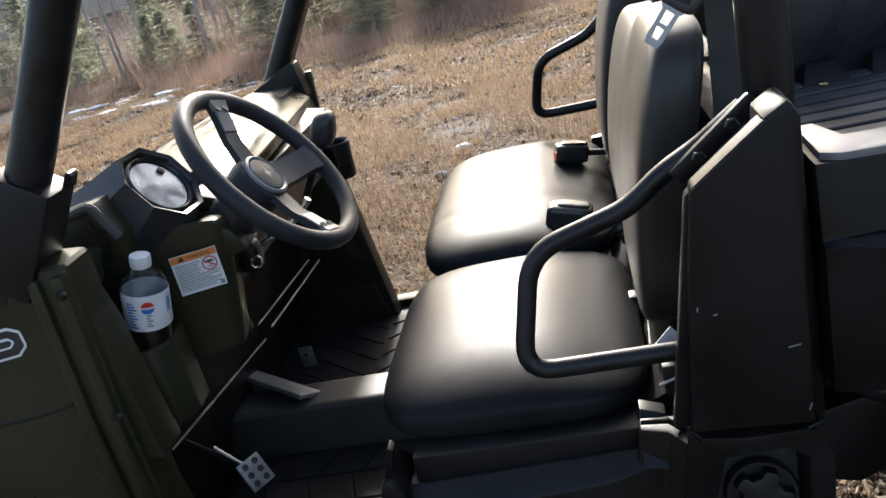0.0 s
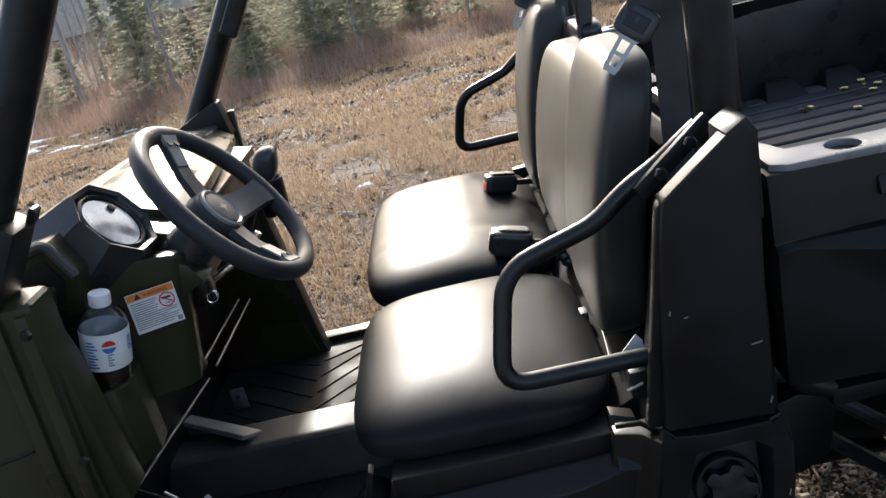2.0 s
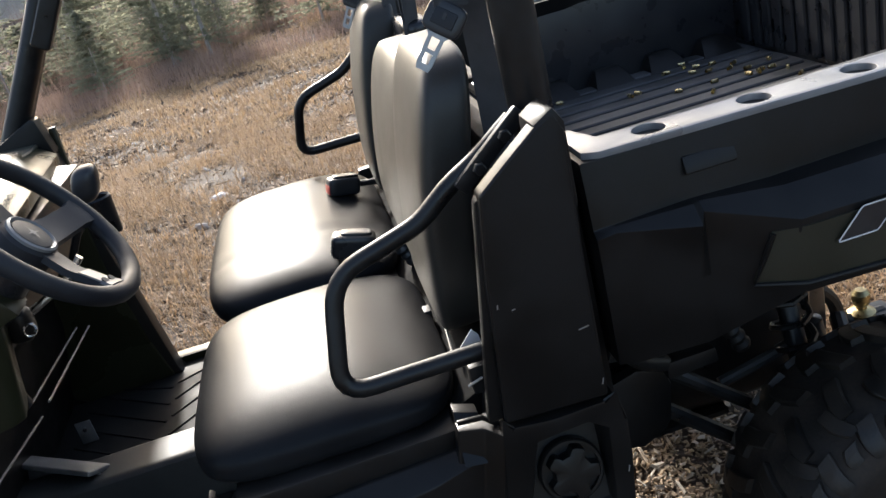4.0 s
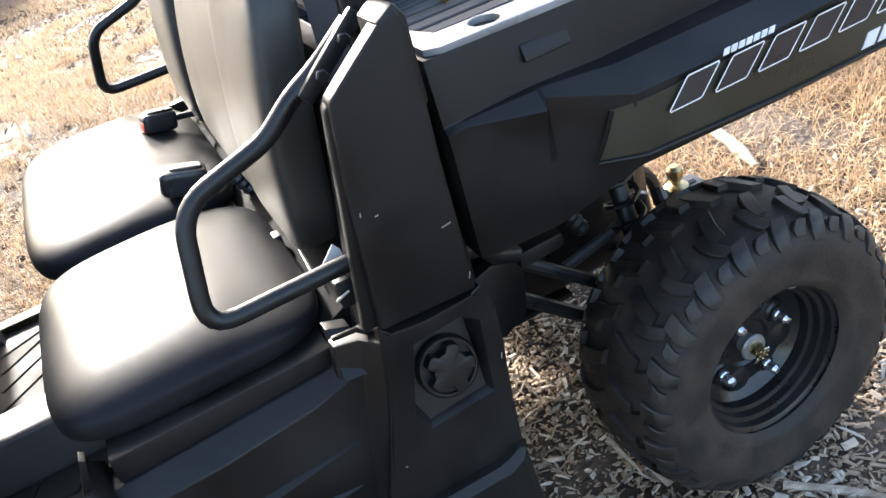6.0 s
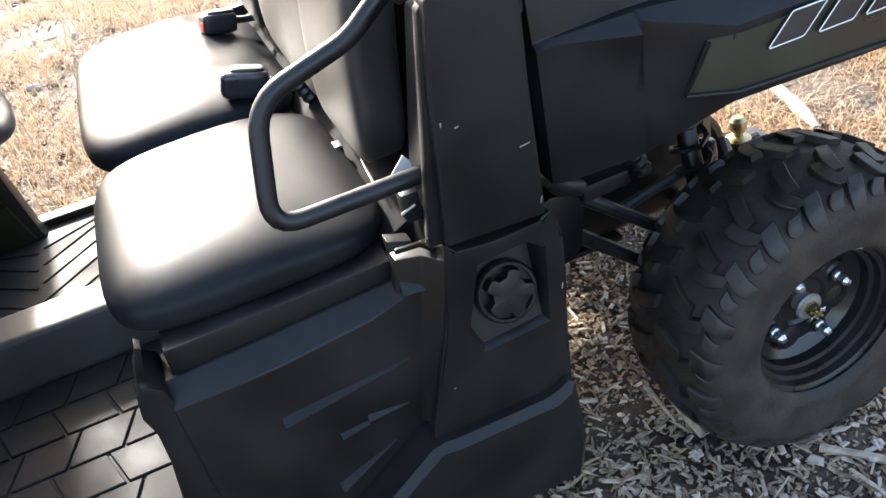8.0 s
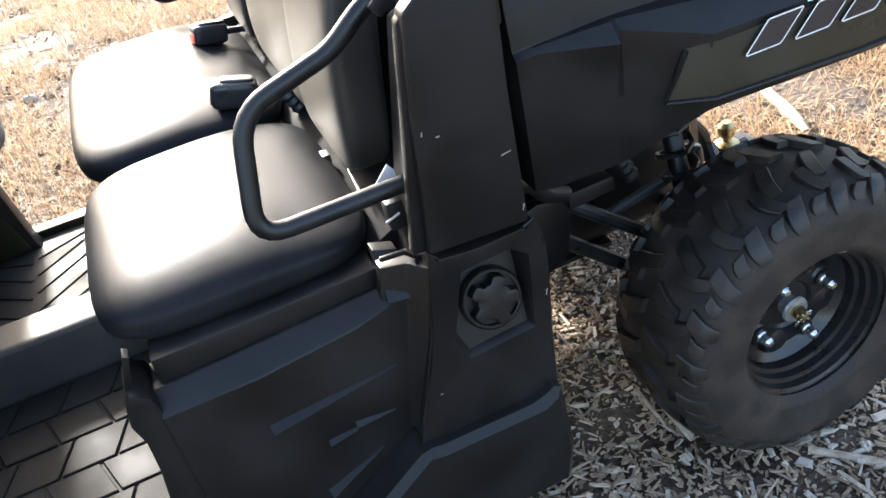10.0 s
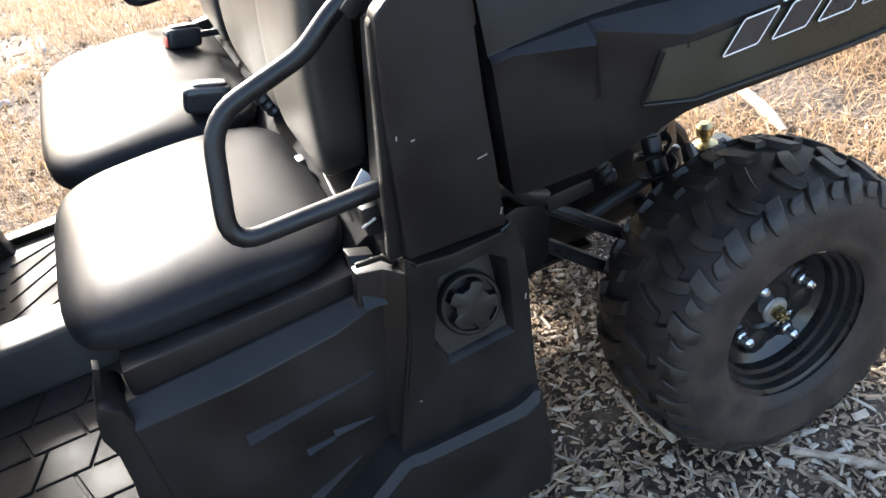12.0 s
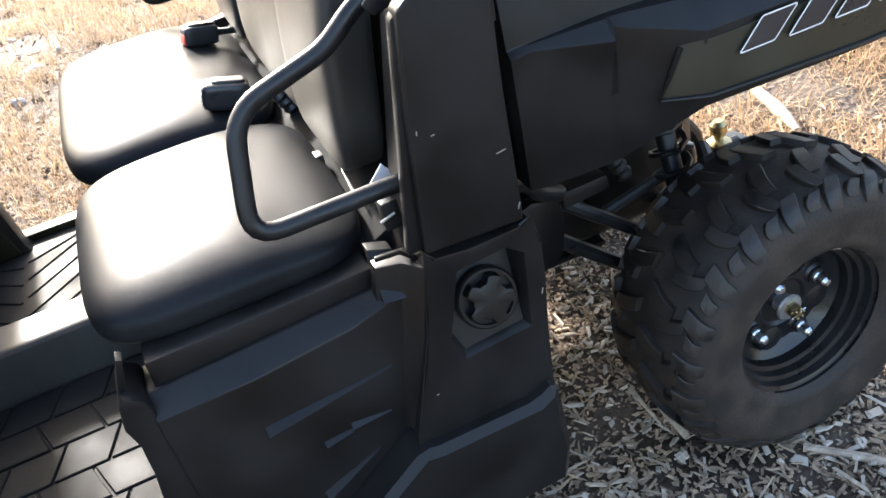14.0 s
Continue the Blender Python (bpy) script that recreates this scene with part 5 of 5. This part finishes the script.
# corner pocket and bottle holder
pocket = part("corner_pocket", prism([(-1.62, 1.150), (-1.470, 1.172), (-1.440, 1.118), (-1.452, 1.05), (-1.62, 1.05)], -0.497, -0.440, bevel=0.008), OLIVE, vehicle, "olive storage pocket in the dash corner")
# the sunlit pocket edge is drawn by a paler lip
part("pocket_lip", sweep(fillet([(-1.575, -0.501, 1.146), (-1.471, -0.501, 1.171), (-1.444, -0.501, 1.114)], 0.012), 0.008, 8), TUNNEL, pocket, "lip of the pocket, pale for its sunlit edge")
part("pocket_recess", prism([(-1.56, 1.128), (-1.482, 1.146), (-1.464, 1.108), (-1.474, 1.075), (-1.56, 1.065)], -0.500, -0.47, bevel=0.003), PLASTIC, pocket)
part("pillar_cover", prism([(-1.62, 1.10), (-1.452, 1.085), (-1.440, 1.02), (-1.425, 0.80), (-1.62, 0.80)], -0.640, -0.575, bevel=0.008), OLIVE, vehicle)
holder = part("bottle_holder", lathe([(0.0, 0.0), (0.040, 0.0), (0.046, 0.006), (0.050, 0.075), (0.047, 0.078), (0.043, 0.074), (0.041, 0.008), (0.0, 0.008)], pose(-1.466, -0.516, 0.862), 40), OLIVE, vehicle, "olive moulded bottle holder")
part("holder_body", prism([(-1.58, -0.585), (-1.49, -0.580), (-1.440, -0.562), (-1.418, -0.52), (-1.425, -0.455), (-1.58, -0.44)], 0.800, 0.872, axis="z", bevel=0.012, seg=3), OLIVE, vehicle)
part("holder_front", prism([(-1.524, -0.578), (-1.468, -0.574), (-1.432, -0.556), (-1.414, -0.520), (-1.420, -0.468), (-1.430, -0.468), (-1.424, -0.519), (-1.440, -0.549), (-1.470, -0.564), (-1.524, -0.568)], 0.806, 0.943, axis="z", bevel=0.003), OLIVE, holder)

# gauge pod
N = Vector((0.80, -0.10, 0.60)).normalized()
G = Vector((-1.418, -0.382, 1.150))
mm = aim(G, N)
octo = [(0.125, -0.17), (0.076, 0.008), (0.073, 0.014), (0.066, 0.010), (0.059, -0.004), (0.0, -0.004)]
pod = part("gauge_pod", lathe(octo, mm @ Matrix.Rotation(radians(22.5), 4, "Z"), 8), TRIM, vehicle, "dark octagonal gauge housing", 25)
part("gauge_bezel", lathe([(0.058, -0.006), (0.058, 0.006), (0.054, 0.008), (0.051, 0.004), (0.051, -0.004)], mm, 40), GLOSS, pod)
part("gauge_face", lathe([(0.051, -0.002), (0.049, 0.002), (0.0, 0.003)], mm, 40), DIAL, pod, "round instrument face, its glass reflection put into the pale colour")
part("gauge_button", lathe([(0.007, 0.0), (0.007, 0.005), (0.0, 0.006)], mm @ pose(0.030, 0.018, 0.002), 14), GLOSS, pod)

# steering wheel
N = Vector((math.cos(radians(36)), 0, math.sin(radians(36))))
C = Vector((-1.242, -0.334, 1.128))
V = Vector((-N.z, 0, N.x))
U = Vector((0, 1, 0))
R = 0.161
ring = [C + (U * math.cos(a) + V * math.sin(a)) * R for a in np.linspace(0, 2 * math.pi, 73)[:-1]]
wheel_rim = part("steering_wheel", sweep(ring, 0.0155, 18, True), GRIP, vehicle, "black rubber-gripped steering wheel")
H = C - N * 0.026
for deg, width in ((70, 0.021), (-110, 0.020), (-16, 0.027)):
    a = radians(deg)
    d = U * math.cos(a) + V * math.sin(a)
    sd = N.cross(d)
    bm = bmesh.new()
    rings = []
    for r, lift, wd in ((0.025, -0.026, width * 1.15), (0.080, -0.020, width), (0.128, -0.004, width * 0.95), (0.150, 0.005, width * 1.15), (0.163, 0.004, width * 1.6)):
        p = C + d * r + N * lift
        rings.append([bm.verts.new(p + sd * wd * u + N * v) for u, v in ((-1, -0.006), (-0.9, 0.005), (0.9, 0.005), (1, -0.006))])
    for q, w_ in zip(rings, rings[1:]):
        for i in range(4):
            bm.faces.new((q[i], q[(i + 1) % 4], w_[(i + 1) % 4], w_[i]))
    bm.faces.new(rings[0])
    bm.faces.new(rings[-1][::-1])
    spoke = part("spoke", bm, GRIP, wheel_rim)
    if deg != -16:
        bm = bmesh.new()
        rings = []
        for r, lift, wd in ((0.096, -0.0085, width * 0.86), (0.128, 0.0025, width * 0.86), (0.149, 0.0115, width * 1.12)):
            p = C + d * r + N * lift
            rings.append([bm.verts.new(p + sd * wd * u + N * v) for u, v in ((-1, -0.004), (-0.92, 0.0012), (0.92, 0.0012), (1, -0.004))])
        for q, w_ in zip(rings, rings[1:]):
            for i in range(4):
                bm.faces.new((q[i], q[(i + 1) % 4], w_[(i + 1) % 4], w_[i]))
        bm.faces.new(rings[0])
        bm.faces.new(rings[-1][::-1])
        part("spoke_pad", bm, SPOKE, spoke, "grey spoke end with two holes")
        for o in (-0.010, 0.010):
            part("spoke_hole", lathe([(0.0072, 0.0), (0.0066, 0.0022), (0.0, 0.0020)], aim(C + d * 0.135 + sd * o + N * 0.0062, N), 14), INK, spoke)
part("wheel_hub", lathe([(0.046, -0.045), (0.050, -0.012), (0.047, 0.004), (0.040, 0.010), (0.0, 0.010)], aim(H, N), 40), GRIP, wheel_rim)
part("hub_ring", lathe([(0.041, 0.008), (0.041, 0.014), (0.037, 0.016), (0.034, 0.013), (0.034, 0.008)], aim(H, N), 40), CHROME_RING, wheel_rim)
part("hub_disc", lathe([(0.032, 0.008), (0.032, 0.014), (0.029, 0.015), (0.0, 0.0155)], aim(H, N), 40), GRIP, wheel_rim)
for k in range(4):
    a = radians(45 * k + 70)
    d = U * math.cos(a) + V * math.sin(a)
    sd = N.cross(d)
    ln = 0.015 if k % 2 == 0 else 0.008
    bm = bmesh.new()
    vs = [bm.verts.new(H + N * 0.0165 + q) for q in (d * ln, sd * 0.0022, -d * ln, -sd * 0.0022)]
    bm.faces.new(vs)
    part("hub_emblem", bm, CHROME_RING, wheel_rim)

# sheet lips under the dash, bright along their edges
for p, q, drop in (((-1.474, -0.55, 0.755), (-1.475, -0.10, 0.703), 0.05), ((-1.441, -0.12, 0.740), (-1.496, 0.40, 0.664), 0.02), ((-1.470, -0.12, 0.748), (-1.525, 0.40, 0.670), 0.05)):
    part("dash_lip", sweep([p, q], 0.0025, 6), BARE, vehicle, "thin bright sheet metal edge under the dash")
part("dash_strap", prism([(-1.40, 0.905), (-1.388, 0.912), (-1.372, 0.845), (-1.386, 0.838)], -0.345, -0.325, bevel=0.003), TRIM, vehicle)

N = Vector((0.72, -0.42, 0.55)).normalized()
mm = aim((-1.468, -0.350, 0.546), N)
bb = bmesh.new()
box(-0.027, 0.027, -0.031, 0.031, -0.004, 0.004, 0.003, 2, bb, mm)
pedal = part("brake_pedal", bb, BARE, vehicle, "grey metal pedal with round holes")
for i in range(2):
    for j in range(3):
        part("pedal_hole", lathe([(0.0068, 0.0), (0.0060, 0.0015), (0.0, 0.0010)], mm @ pose(-0.012 + 0.024 * i, -0.019 + 0.019 * j, 0.0038), 14), INK, pedal)
part("pedal_arm", sweep([(-1.476, -0.345, 0.545), (-1.62, -0.30, 0.60)], 0.010, 8), STEEL, vehicle)
part("pedal_rod", sweep([(-1.530, -0.352, 0.618), (-1.482, -0.352, 0.566)], 0.0028, 6), BARE, vehicle)

# cup holder and rounded knob at the far end of the dash
part("far_cup_holder", lathe([(0.0, -0.085), (0.032, -0.085), (0.036, 0.0), (0.033, 0.004), (0.029, 0.0), (0.026, -0.07), (0.0, -0.07)], pose(-1.315, 0.26, 1.005), 32), GLOSS, vehicle, "black cup holder in the dash")
lever = part("shift_knob", pillow((-1.246, 0.005, 1.098), (0.026, 0.030, 0.036), 2.8, 8, lambda u: Vector((u.x + 0.35 * u.z, u.y, u.z))), TRIM, vehicle, "rounded black gear shift knob")
part("knob_shaft", sweep([(-1.262, 0.005, 1.07), (-1.33, 0.01, 0.96)], 0.008, 10), STEEL, lever)
part("door_edge", sweep([(-1.470, 0.662, 1.09), (-1.455, 0.662, 0.97)], 0.008, 8), OLIVE, vehicle)
part("far_jamb", prism([(-1.488, 1.155), (-1.470, 1.150), (-1.440, 0.90), (-1.46, 0.90)], 0.60, 0.660, bevel=0.004), STEEL, vehicle)

# warning label on the dash
def flat_on(m, x0, x1, y0, y1, z, mat, parent, name):
    bm = bmesh.new()
    bm.faces.new([bm.verts.new(m @ Vector(q)) for q in ((x0, y0, z), (x1, y0, z), (x1, y1, z), (x0, y1, z))])
    return part(name, bm, mat, parent)


A, B = Vector((-1.4175, -0.4385, 1.0425)), Vector((-1.3465, -0.4105, 1.0415))
xax = (B - A).normalized()
yax = Vector((0, 0, 1))
zax = xax.cross(yax)
zax = -zax if zax.y > 0 else zax
yax = zax.cross(xax)
O = (A + B) / 2 - yax * 0.034 + zax * 0.0025
LM = Matrix(((xax.x, yax.x, zax.x, O.x), (xax.y, yax.y, zax.y, O.y), (xax.z, yax.z, zax.z, O.z), (0, 0, 0, 1)))
bb = bmesh.new()
box(-0.038, 0.038, -0.0345, 0.0345, -0.0006, 0.0, 0, 1, bb, LM)
label = part("warning_label", bb, WHITE, vehicle, "white warning label with an orange header")
flat_on(LM, -0.0370, 0.0370, 0.0215, 0.0335, 0.0002, ORANGE, label, "label_header")
bm = bmesh.new()
bm.faces.new([bm.verts.new(LM @ Vector(q)) for q in ((-0.026, 0.0235, 0.0005), (-0.0145, 0.0235, 0.0005), (-0.02025, 0.0325, 0.0005))])
part("label_triangle", bm, INK, label)


def lettering(text, m, size, mat, parent, name="lettering", align="LEFT"):
    cu = bpy.data.curves.new(name, "FONT")
    cu.body, cu.size, cu.align_x = text, size, align
    tmp = bpy.data.objects.new(name, cu)
    me = bpy.data.meshes.new_from_object(tmp)
    bpy.data.objects.remove(tmp)
    me.transform(m)
    me.materials.append(mat)
    ob = new(name, me)
    ob.parent = parent
    return ob


lettering("WARNING", LM @ pose(-0.0115, 0.0245, 0.0006), 0.0080, INK, label)
for k in range(13):
    y = 0.0165 - k * 0.0037
    x1 = 0.006 if k < 6 else (0.034 if k % 4 else 0.022)
    flat_on(LM, -0.034, x1 - 0.002 * (k % 3), y - 0.0008, y + 0.0008, 0.0002, GREY_INK, label, "text_line")
part("label_ring", lathe([(0.0125, 0.0002), (0.0125, 0.0008), (0.0105, 0.0008), (0.0105, 0.0002)], LM @ pose(0.0215, 0.0085, 0), 32), RED, label)
for a in (0,):
    bm = bmesh.new()
    box(-0.0115, 0.0115, -0.0010, 0.0010, 0.0002, 0.0009, 0, 1, bm, LM @ pose(0.0215, 0.0085, 0, 0, 0, -35))
    part("label_slash", bm, RED, label)
flat_on(LM, 0.0140, 0.0280, 0.0100, 0.0140, 0.0003, INK, label, "label_mark")
lettering("16", LM @ pose(0.0170, 0.0005, 0.0004), 0.0085, INK, label)
flat_on(LM, 0.028, 0.0355, -0.0325, -0.0245, 0.0003, GREY_INK, label, "label_block")

# plain bars and outlines on the box side in place of the maker's lettering
side = [o for o in vehicle.children if o.name.startswith("box_side")][0]


def slanted(x, z, wide, tall, slant, y):
    """A leaning dark block with a pale outline."""
    pts = [(x, z), (x + wide, z), (x + wide + slant, z + tall), (x + slant, z + tall)]
    part("decal_fill", prism(pts, y - 0.0002, y + 0.0016, bevel=0), TRIM, side)
    outline_shape(pts, y - 0.0006, 0.0013, 0.002, DECAL, side)


for k in range(6):
    x = -0.206 + 0.0735 * k
    slanted(x, 0.929, 0.055, 0.039, 0.036, -max(float(np.interp(q, (-0.245, -0.02, 0.24, 0.44), (0.769, 0.783, 0.783, 0.771))) for q in (x, x + 0.045, x + 0.09)) - 0.0046)
for k in range(7):
    x = -0.112 + k * 0.0130
    part("decal", prism([(x, 0.973), (x + 0.0095, 0.973), (x + 0.0130, 0.982), (x + 0.0035, 0.982)], -0.7855, -0.7840, bevel=0), DECAL, side)
for k in range(3):
    x = 0.135 + k * 0.032
    part("decal", prism([(x, 0.884), (x + 0.024, 0.884), (x + 0.037, 0.906), (x + 0.013, 0.906)], -0.7878, -0.7860, bevel=0), DECAL, side)

# scuffs on the corner panels
for x, z, ln, deg in ((-0.535, 0.899, 0.014, 8), (-0.637, 0.965, 0.006, 80), (-0.618, 0.955, 0.005, 5), (-0.524, 0.812, 0.010, 70), (-0.700, 0.560, 0.004, 0), (-0.512, 0.66, 0.010, 75)):
    bm = bmesh.new()
    box(-ln / 2, ln / 2, -0.0009, 0.0009, -0.0004, 0.0003, 0, 1, bm, aim((x, -0.7362, z), (0, -1, 0)) @ pose(0, 0, 0, 0, 0, deg))
    part("scuff", bm, BARE, upper if z > 0.78 else lower)

# belts, buckles
def buckle(tip, tail, red, size=1.0):
    tip, tail = Vector(tip), Vector(tail)
    d = (tail - tip).normalized()
    mm = aim(tip, -d)
    bm = pillow((0, 0, -0.040 * size), (0.026 * size, 0.0245 * size, 0.043 * size), 6, 8)
    bm.transform(mm)
    b = part("belt_buckle", bm, TRIM, vehicle, "black seat belt buckle lying on the cushion")
    bm = bmesh.new()
    box(-0.017, 0.017, -0.018, 0.006, -0.006, 0.0040, 0.004, 2, bm, mm)
    if red:
        part("red_button", bm, RED, b, "red release button")
    else:
        part("buckle_face", bm, TRIM, b)
    bm = pillow((0.0, 0.0235 * size, -0.046 * size), (0.017, 0.006, 0.032), 4, 6)
    bm.transform(mm)
    part("buckle_ridge", bm, GLOSS, b)
    part("buckle_stalk", sweep([tip + d * 0.082 * size, tail], 0.008, 10), TRIM, b)


buckle((-0.812, 0.335, 0.850), (-0.660, 0.370, 0.812), True, 0.92)
buckle((-0.832, -0.045, 0.846), (-0.690, -0.06, 0.810), False, 1.05)


def tongue(tip, up, face, name_mat=ZINC):
    """A belt tongue hanging on its webbing: chromed blade, black grip."""
    mm = aim(tip, face, up) @ Matrix.Diagonal((0.80, 0.90, 1, 1))
    bm = bmesh.new()
    outer = [(-0.011, 0.0), (0.011, 0.0), (0.014, 0.010), (0.014, 0.050), (0.028, 0.064), (-0.028, 0.064), (-0.014, 0.050), (-0.014, 0.010)]
    inner = [(-0.006, 0.010), (0.006, 0.010), (0.007, 0.026), (-0.007, 0.026)]
    inner2 = [(-0.007, 0.032), (0.007, 0.032), (0.008, 0.050), (-0.008, 0.050)]
    loops = [[bm.verts.new((x, y, 0.0015)) for x, y in r] for r in (outer, inner, inner2)]
    bmesh.ops.triangle_fill(bm, use_beauty=True, edges=[bm.edges.new((r[i], r[(i + 1) % len(r)])) for r in loops for i in range(len(r))])
    got = bmesh.ops.extrude_face_region(bm, geom=list(bm.faces))
    bmesh.ops.translate(bm, verts=[v for v in got["geom"] if isinstance(v, bmesh.types.BMVert)], vec=(0, 0, -0.003))
    bm.transform(mm)
    t = part("belt_tongue", bm, BARE, vehicle, "bright metal belt tongue")
    bm = pillow((0, 0.080, 0), (0.034, 0.024, 0.007), 4.5, 6)
    bm.transform(mm)
    g = part("tongue_grip", bm, TRIM, t)
    bm = bmesh.new()
    box(-0.020, 0.020, 0.068, 0.092, 0.0055, 0.0085, 0.003, 2, bm, mm)
    part("grip_pad", bm, GRIP, g)
    bm = bmesh.new()
    box(-0.003, 0.003, 0.078, 0.088, 0.0085, 0.0092, 0, 1, bm, mm)
    part("grip_mark", bm, INK, g)
    return mm


mm = tongue((-0.630, -0.548, 1.236), (0.66, 0.06, 0.75), (-0.30, -0.92, 0.25))
top = mm @ Vector((0, 0.10, 0))
part("belt_webbing", sweep([top, (-0.545, -0.548, 1.45), (-0.505, -0.575, 1.85)], 0.02, flat=(0.023, 0.0012), across=(1, 0, 0)), WEB, vehicle, "grey seat belt webbing")
mm = tongue((-0.655, 0.460, 1.185), (0.55, 0.02, 0.83), (-0.55, -0.80, 0.25))
top = mm @ Vector((0, 0.10, 0))
part("belt_webbing", sweep([top, (-0.545, 0.50, 1.40), (-0.505, 0.56, 1.85)], 0.02, flat=(0.023, 0.0012), across=(1, 0, 0)), WEB, vehicle)
for a, c in (((-0.500, 0.02, 1.90), (-0.545, 0.13, 1.12)), ((-0.500, 0.24, 1.90), (-0.550, 0.10, 1.12)), ((-0.500, 0.34, 1.90), (-0.560, 0.33, 1.13))):
    part("belt_webbing", sweep([a, c], 0.02, flat=(0.020, 0.0012), across=(0.8, 0.6, 0)), WEB, vehicle, "dark seat belt webbing")
for a, c in (((-0.515, -0.500, 1.90), (-0.545, -0.490, 0.86)), ((-0.500, -0.470, 1.90), (-0.520, -0.440, 0.90))):
    part("belt_webbing", sweep([a, c], 0.02, flat=(0.021, 0.0012), across=(0.9, -0.4, 0)), WEB, vehicle, "dark seat belt webbing")
part("belt_guide", pillow((-0.535, 0.20, 1.185), (0.03, 0.10, 0.025), 4, 6), TRIM, vehicle)
part("warning_tag", prism([(-0.690, 0.856), (-0.654, 0.850), (-0.656, 0.872), (-0.664, 0.883)], -0.622, -0.620, bevel=0), WHITE, vehicle, "white paper tag by the hip bar")

# ---- loose things ----
bottle = thing("soda_bottle", "clear plastic soda bottle with white cap and label, half full", "bottle", at=(-1.470, -0.516, 0.868))
bottle.rotation_euler = (0, radians(14.5), 0)
prof = [(0.0, 0.004), (0.022, 0.0), (0.032, 0.004), (0.0355, 0.016), (0.0345, 0.040), (0.0335, 0.060), (0.0350, 0.085), (0.0355, 0.108), (0.0355, 0.170), (0.0340, 0.179), (0.0290, 0.189), (0.0200, 0.198), (0.0140, 0.204), (0.0130, 0.214)]
body = part("bottle_body", lathe(prof + [(max(r - 0.0009, 0.0), h + 0.0008) for r, h in prof[::-1]], Matrix(), 48), PET, bottle, "clear plastic bottle body", 60)
body.visible_shadow = False
part("cola", lathe([(max(r - 0.0022, 0.0), h + 0.002) for r, h in prof if h < 0.112] + [(0.0333, 0.122), (0.0, 0.122)], Matrix(), 40), COLA, bottle, "dark brown soda", 60)
wrap = part("bottle_label", lathe([(0.0358, 0.110), (0.0362, 0.112), (0.0362, 0.168), (0.0358, 0.170)], Matrix(), 48), WHITE, bottle, "white and blue wrap label")
part("bottle_cap", lathe([(0.0148, 0.205), (0.0158, 0.207), (0.0158, 0.222), (0.0148, 0.2245), (0.0, 0.2248)], Matrix(), 60, wave=lambda w, h: 1 + 0.012 * math.cos(30 * w)), CAP, bottle, "white screw cap")


def on_label(a0, a1, h0, h1, mat, parent, name, r=0.0366):
    bm = bmesh.new()
    k = max(2, int(abs(a1 - a0) / 6) + 1)
    rows = [[bm.verts.new((r * math.cos(radians(a)), r * math.sin(radians(a)), h)) for h in (h0 + 0.046, h1 + 0.046)] for a in np.linspace(a0, a1, k)]
    for p, q in zip(rows, rows[1:]):
        bm.faces.new((p[0], q[0], q[1], p[1]))
    return part(name, bm, mat, parent)


FACE = -62
for mat_, up_ in ((RED, 1), (BLUE, -1)):
    for k in range(5):
        h = 0.0016 + 0.0017 * k
        wide = math.degrees(math.sqrt(max(0.0102 ** 2 - (h + 0.0008) ** 2, 1e-6)) / 0.0366)
        lo, hi = sorted((0.104 + up_ * h, 0.104 + up_ * (h + 0.0017)))
        on_label(FACE - wide, FACE + wide, lo, hi, mat_, wrap, "label_mark")
for k in range(5):
    on_label(FACE - 5, FACE + 9 - 5 * (k % 2), 0.072 + 0.0044 * k, 0.0748 + 0.0044 * k, GREY_INK, wrap, "text_bar")
for k in range(9):
    on_label(FACE - 52, FACE - 26 - 5 * (k % 3), 0.070 + 0.0050 * k, 0.0725 + 0.0050 * k, BLUE, wrap, "text_bar")
for k in range(6):
    on_label(FACE + 50 + 3 * k, FACE + 51.5 + 3 * k, 0.088, 0.112, BLUE, wrap, "text_bar")
on_label(FACE + 84, FACE + 100, 0.067, 0.121, BLUE, wrap, "label_band", 0.0364)

# spent brass cases in the cargo box
CASES = ((-0.008, 0.381), (0.022, 0.371), (0.083, 0.300), (0.147, 0.221), (0.192, 0.286), (0.132, 0.475), (0.153, 0.473), (0.217, 0.515), (0.212, 0.462), (0.301, 0.394), (0.299, 0.316), (0.261, 0.274),
         (0.289, 0.266), (0.310, 0.273), (0.338, 0.266), (0.342, 0.219), (0.343, 0.159), (-0.149, 0.492), (0.200, 0.495), (0.25, 0.44), (0.27, 0.36), (0.23, 0.39), (0.36, 0.33), (0.18, 0.42))
case_profile = [(0.0, 0.0), (0.0045, 0.0), (0.0049, 0.0006), (0.0049, 0.0016), (0.0042, 0.0022), (0.0048, 0.0032), (0.0047, 0.019), (0.0041, 0.019), (0.0041, 0.004), (0.0, 0.004)]
first = None
for k, (x, y) in enumerate(CASES):
    m = Matrix.Translation((x, y, BOT + 0.0130)) @ pose(0, 0, 0, 90, 0, float(rng.uniform(0, 360)))
    if first is None:
        first = part("cartridge_case", lathe(case_profile, Matrix(), 14), BRASS)
        tagged(first, "spent brass cartridge case lying in the cargo box", "cartridge case", "spent cartridge cases")
        first.matrix_basis = m
    else:
        copy_thing(first, m)
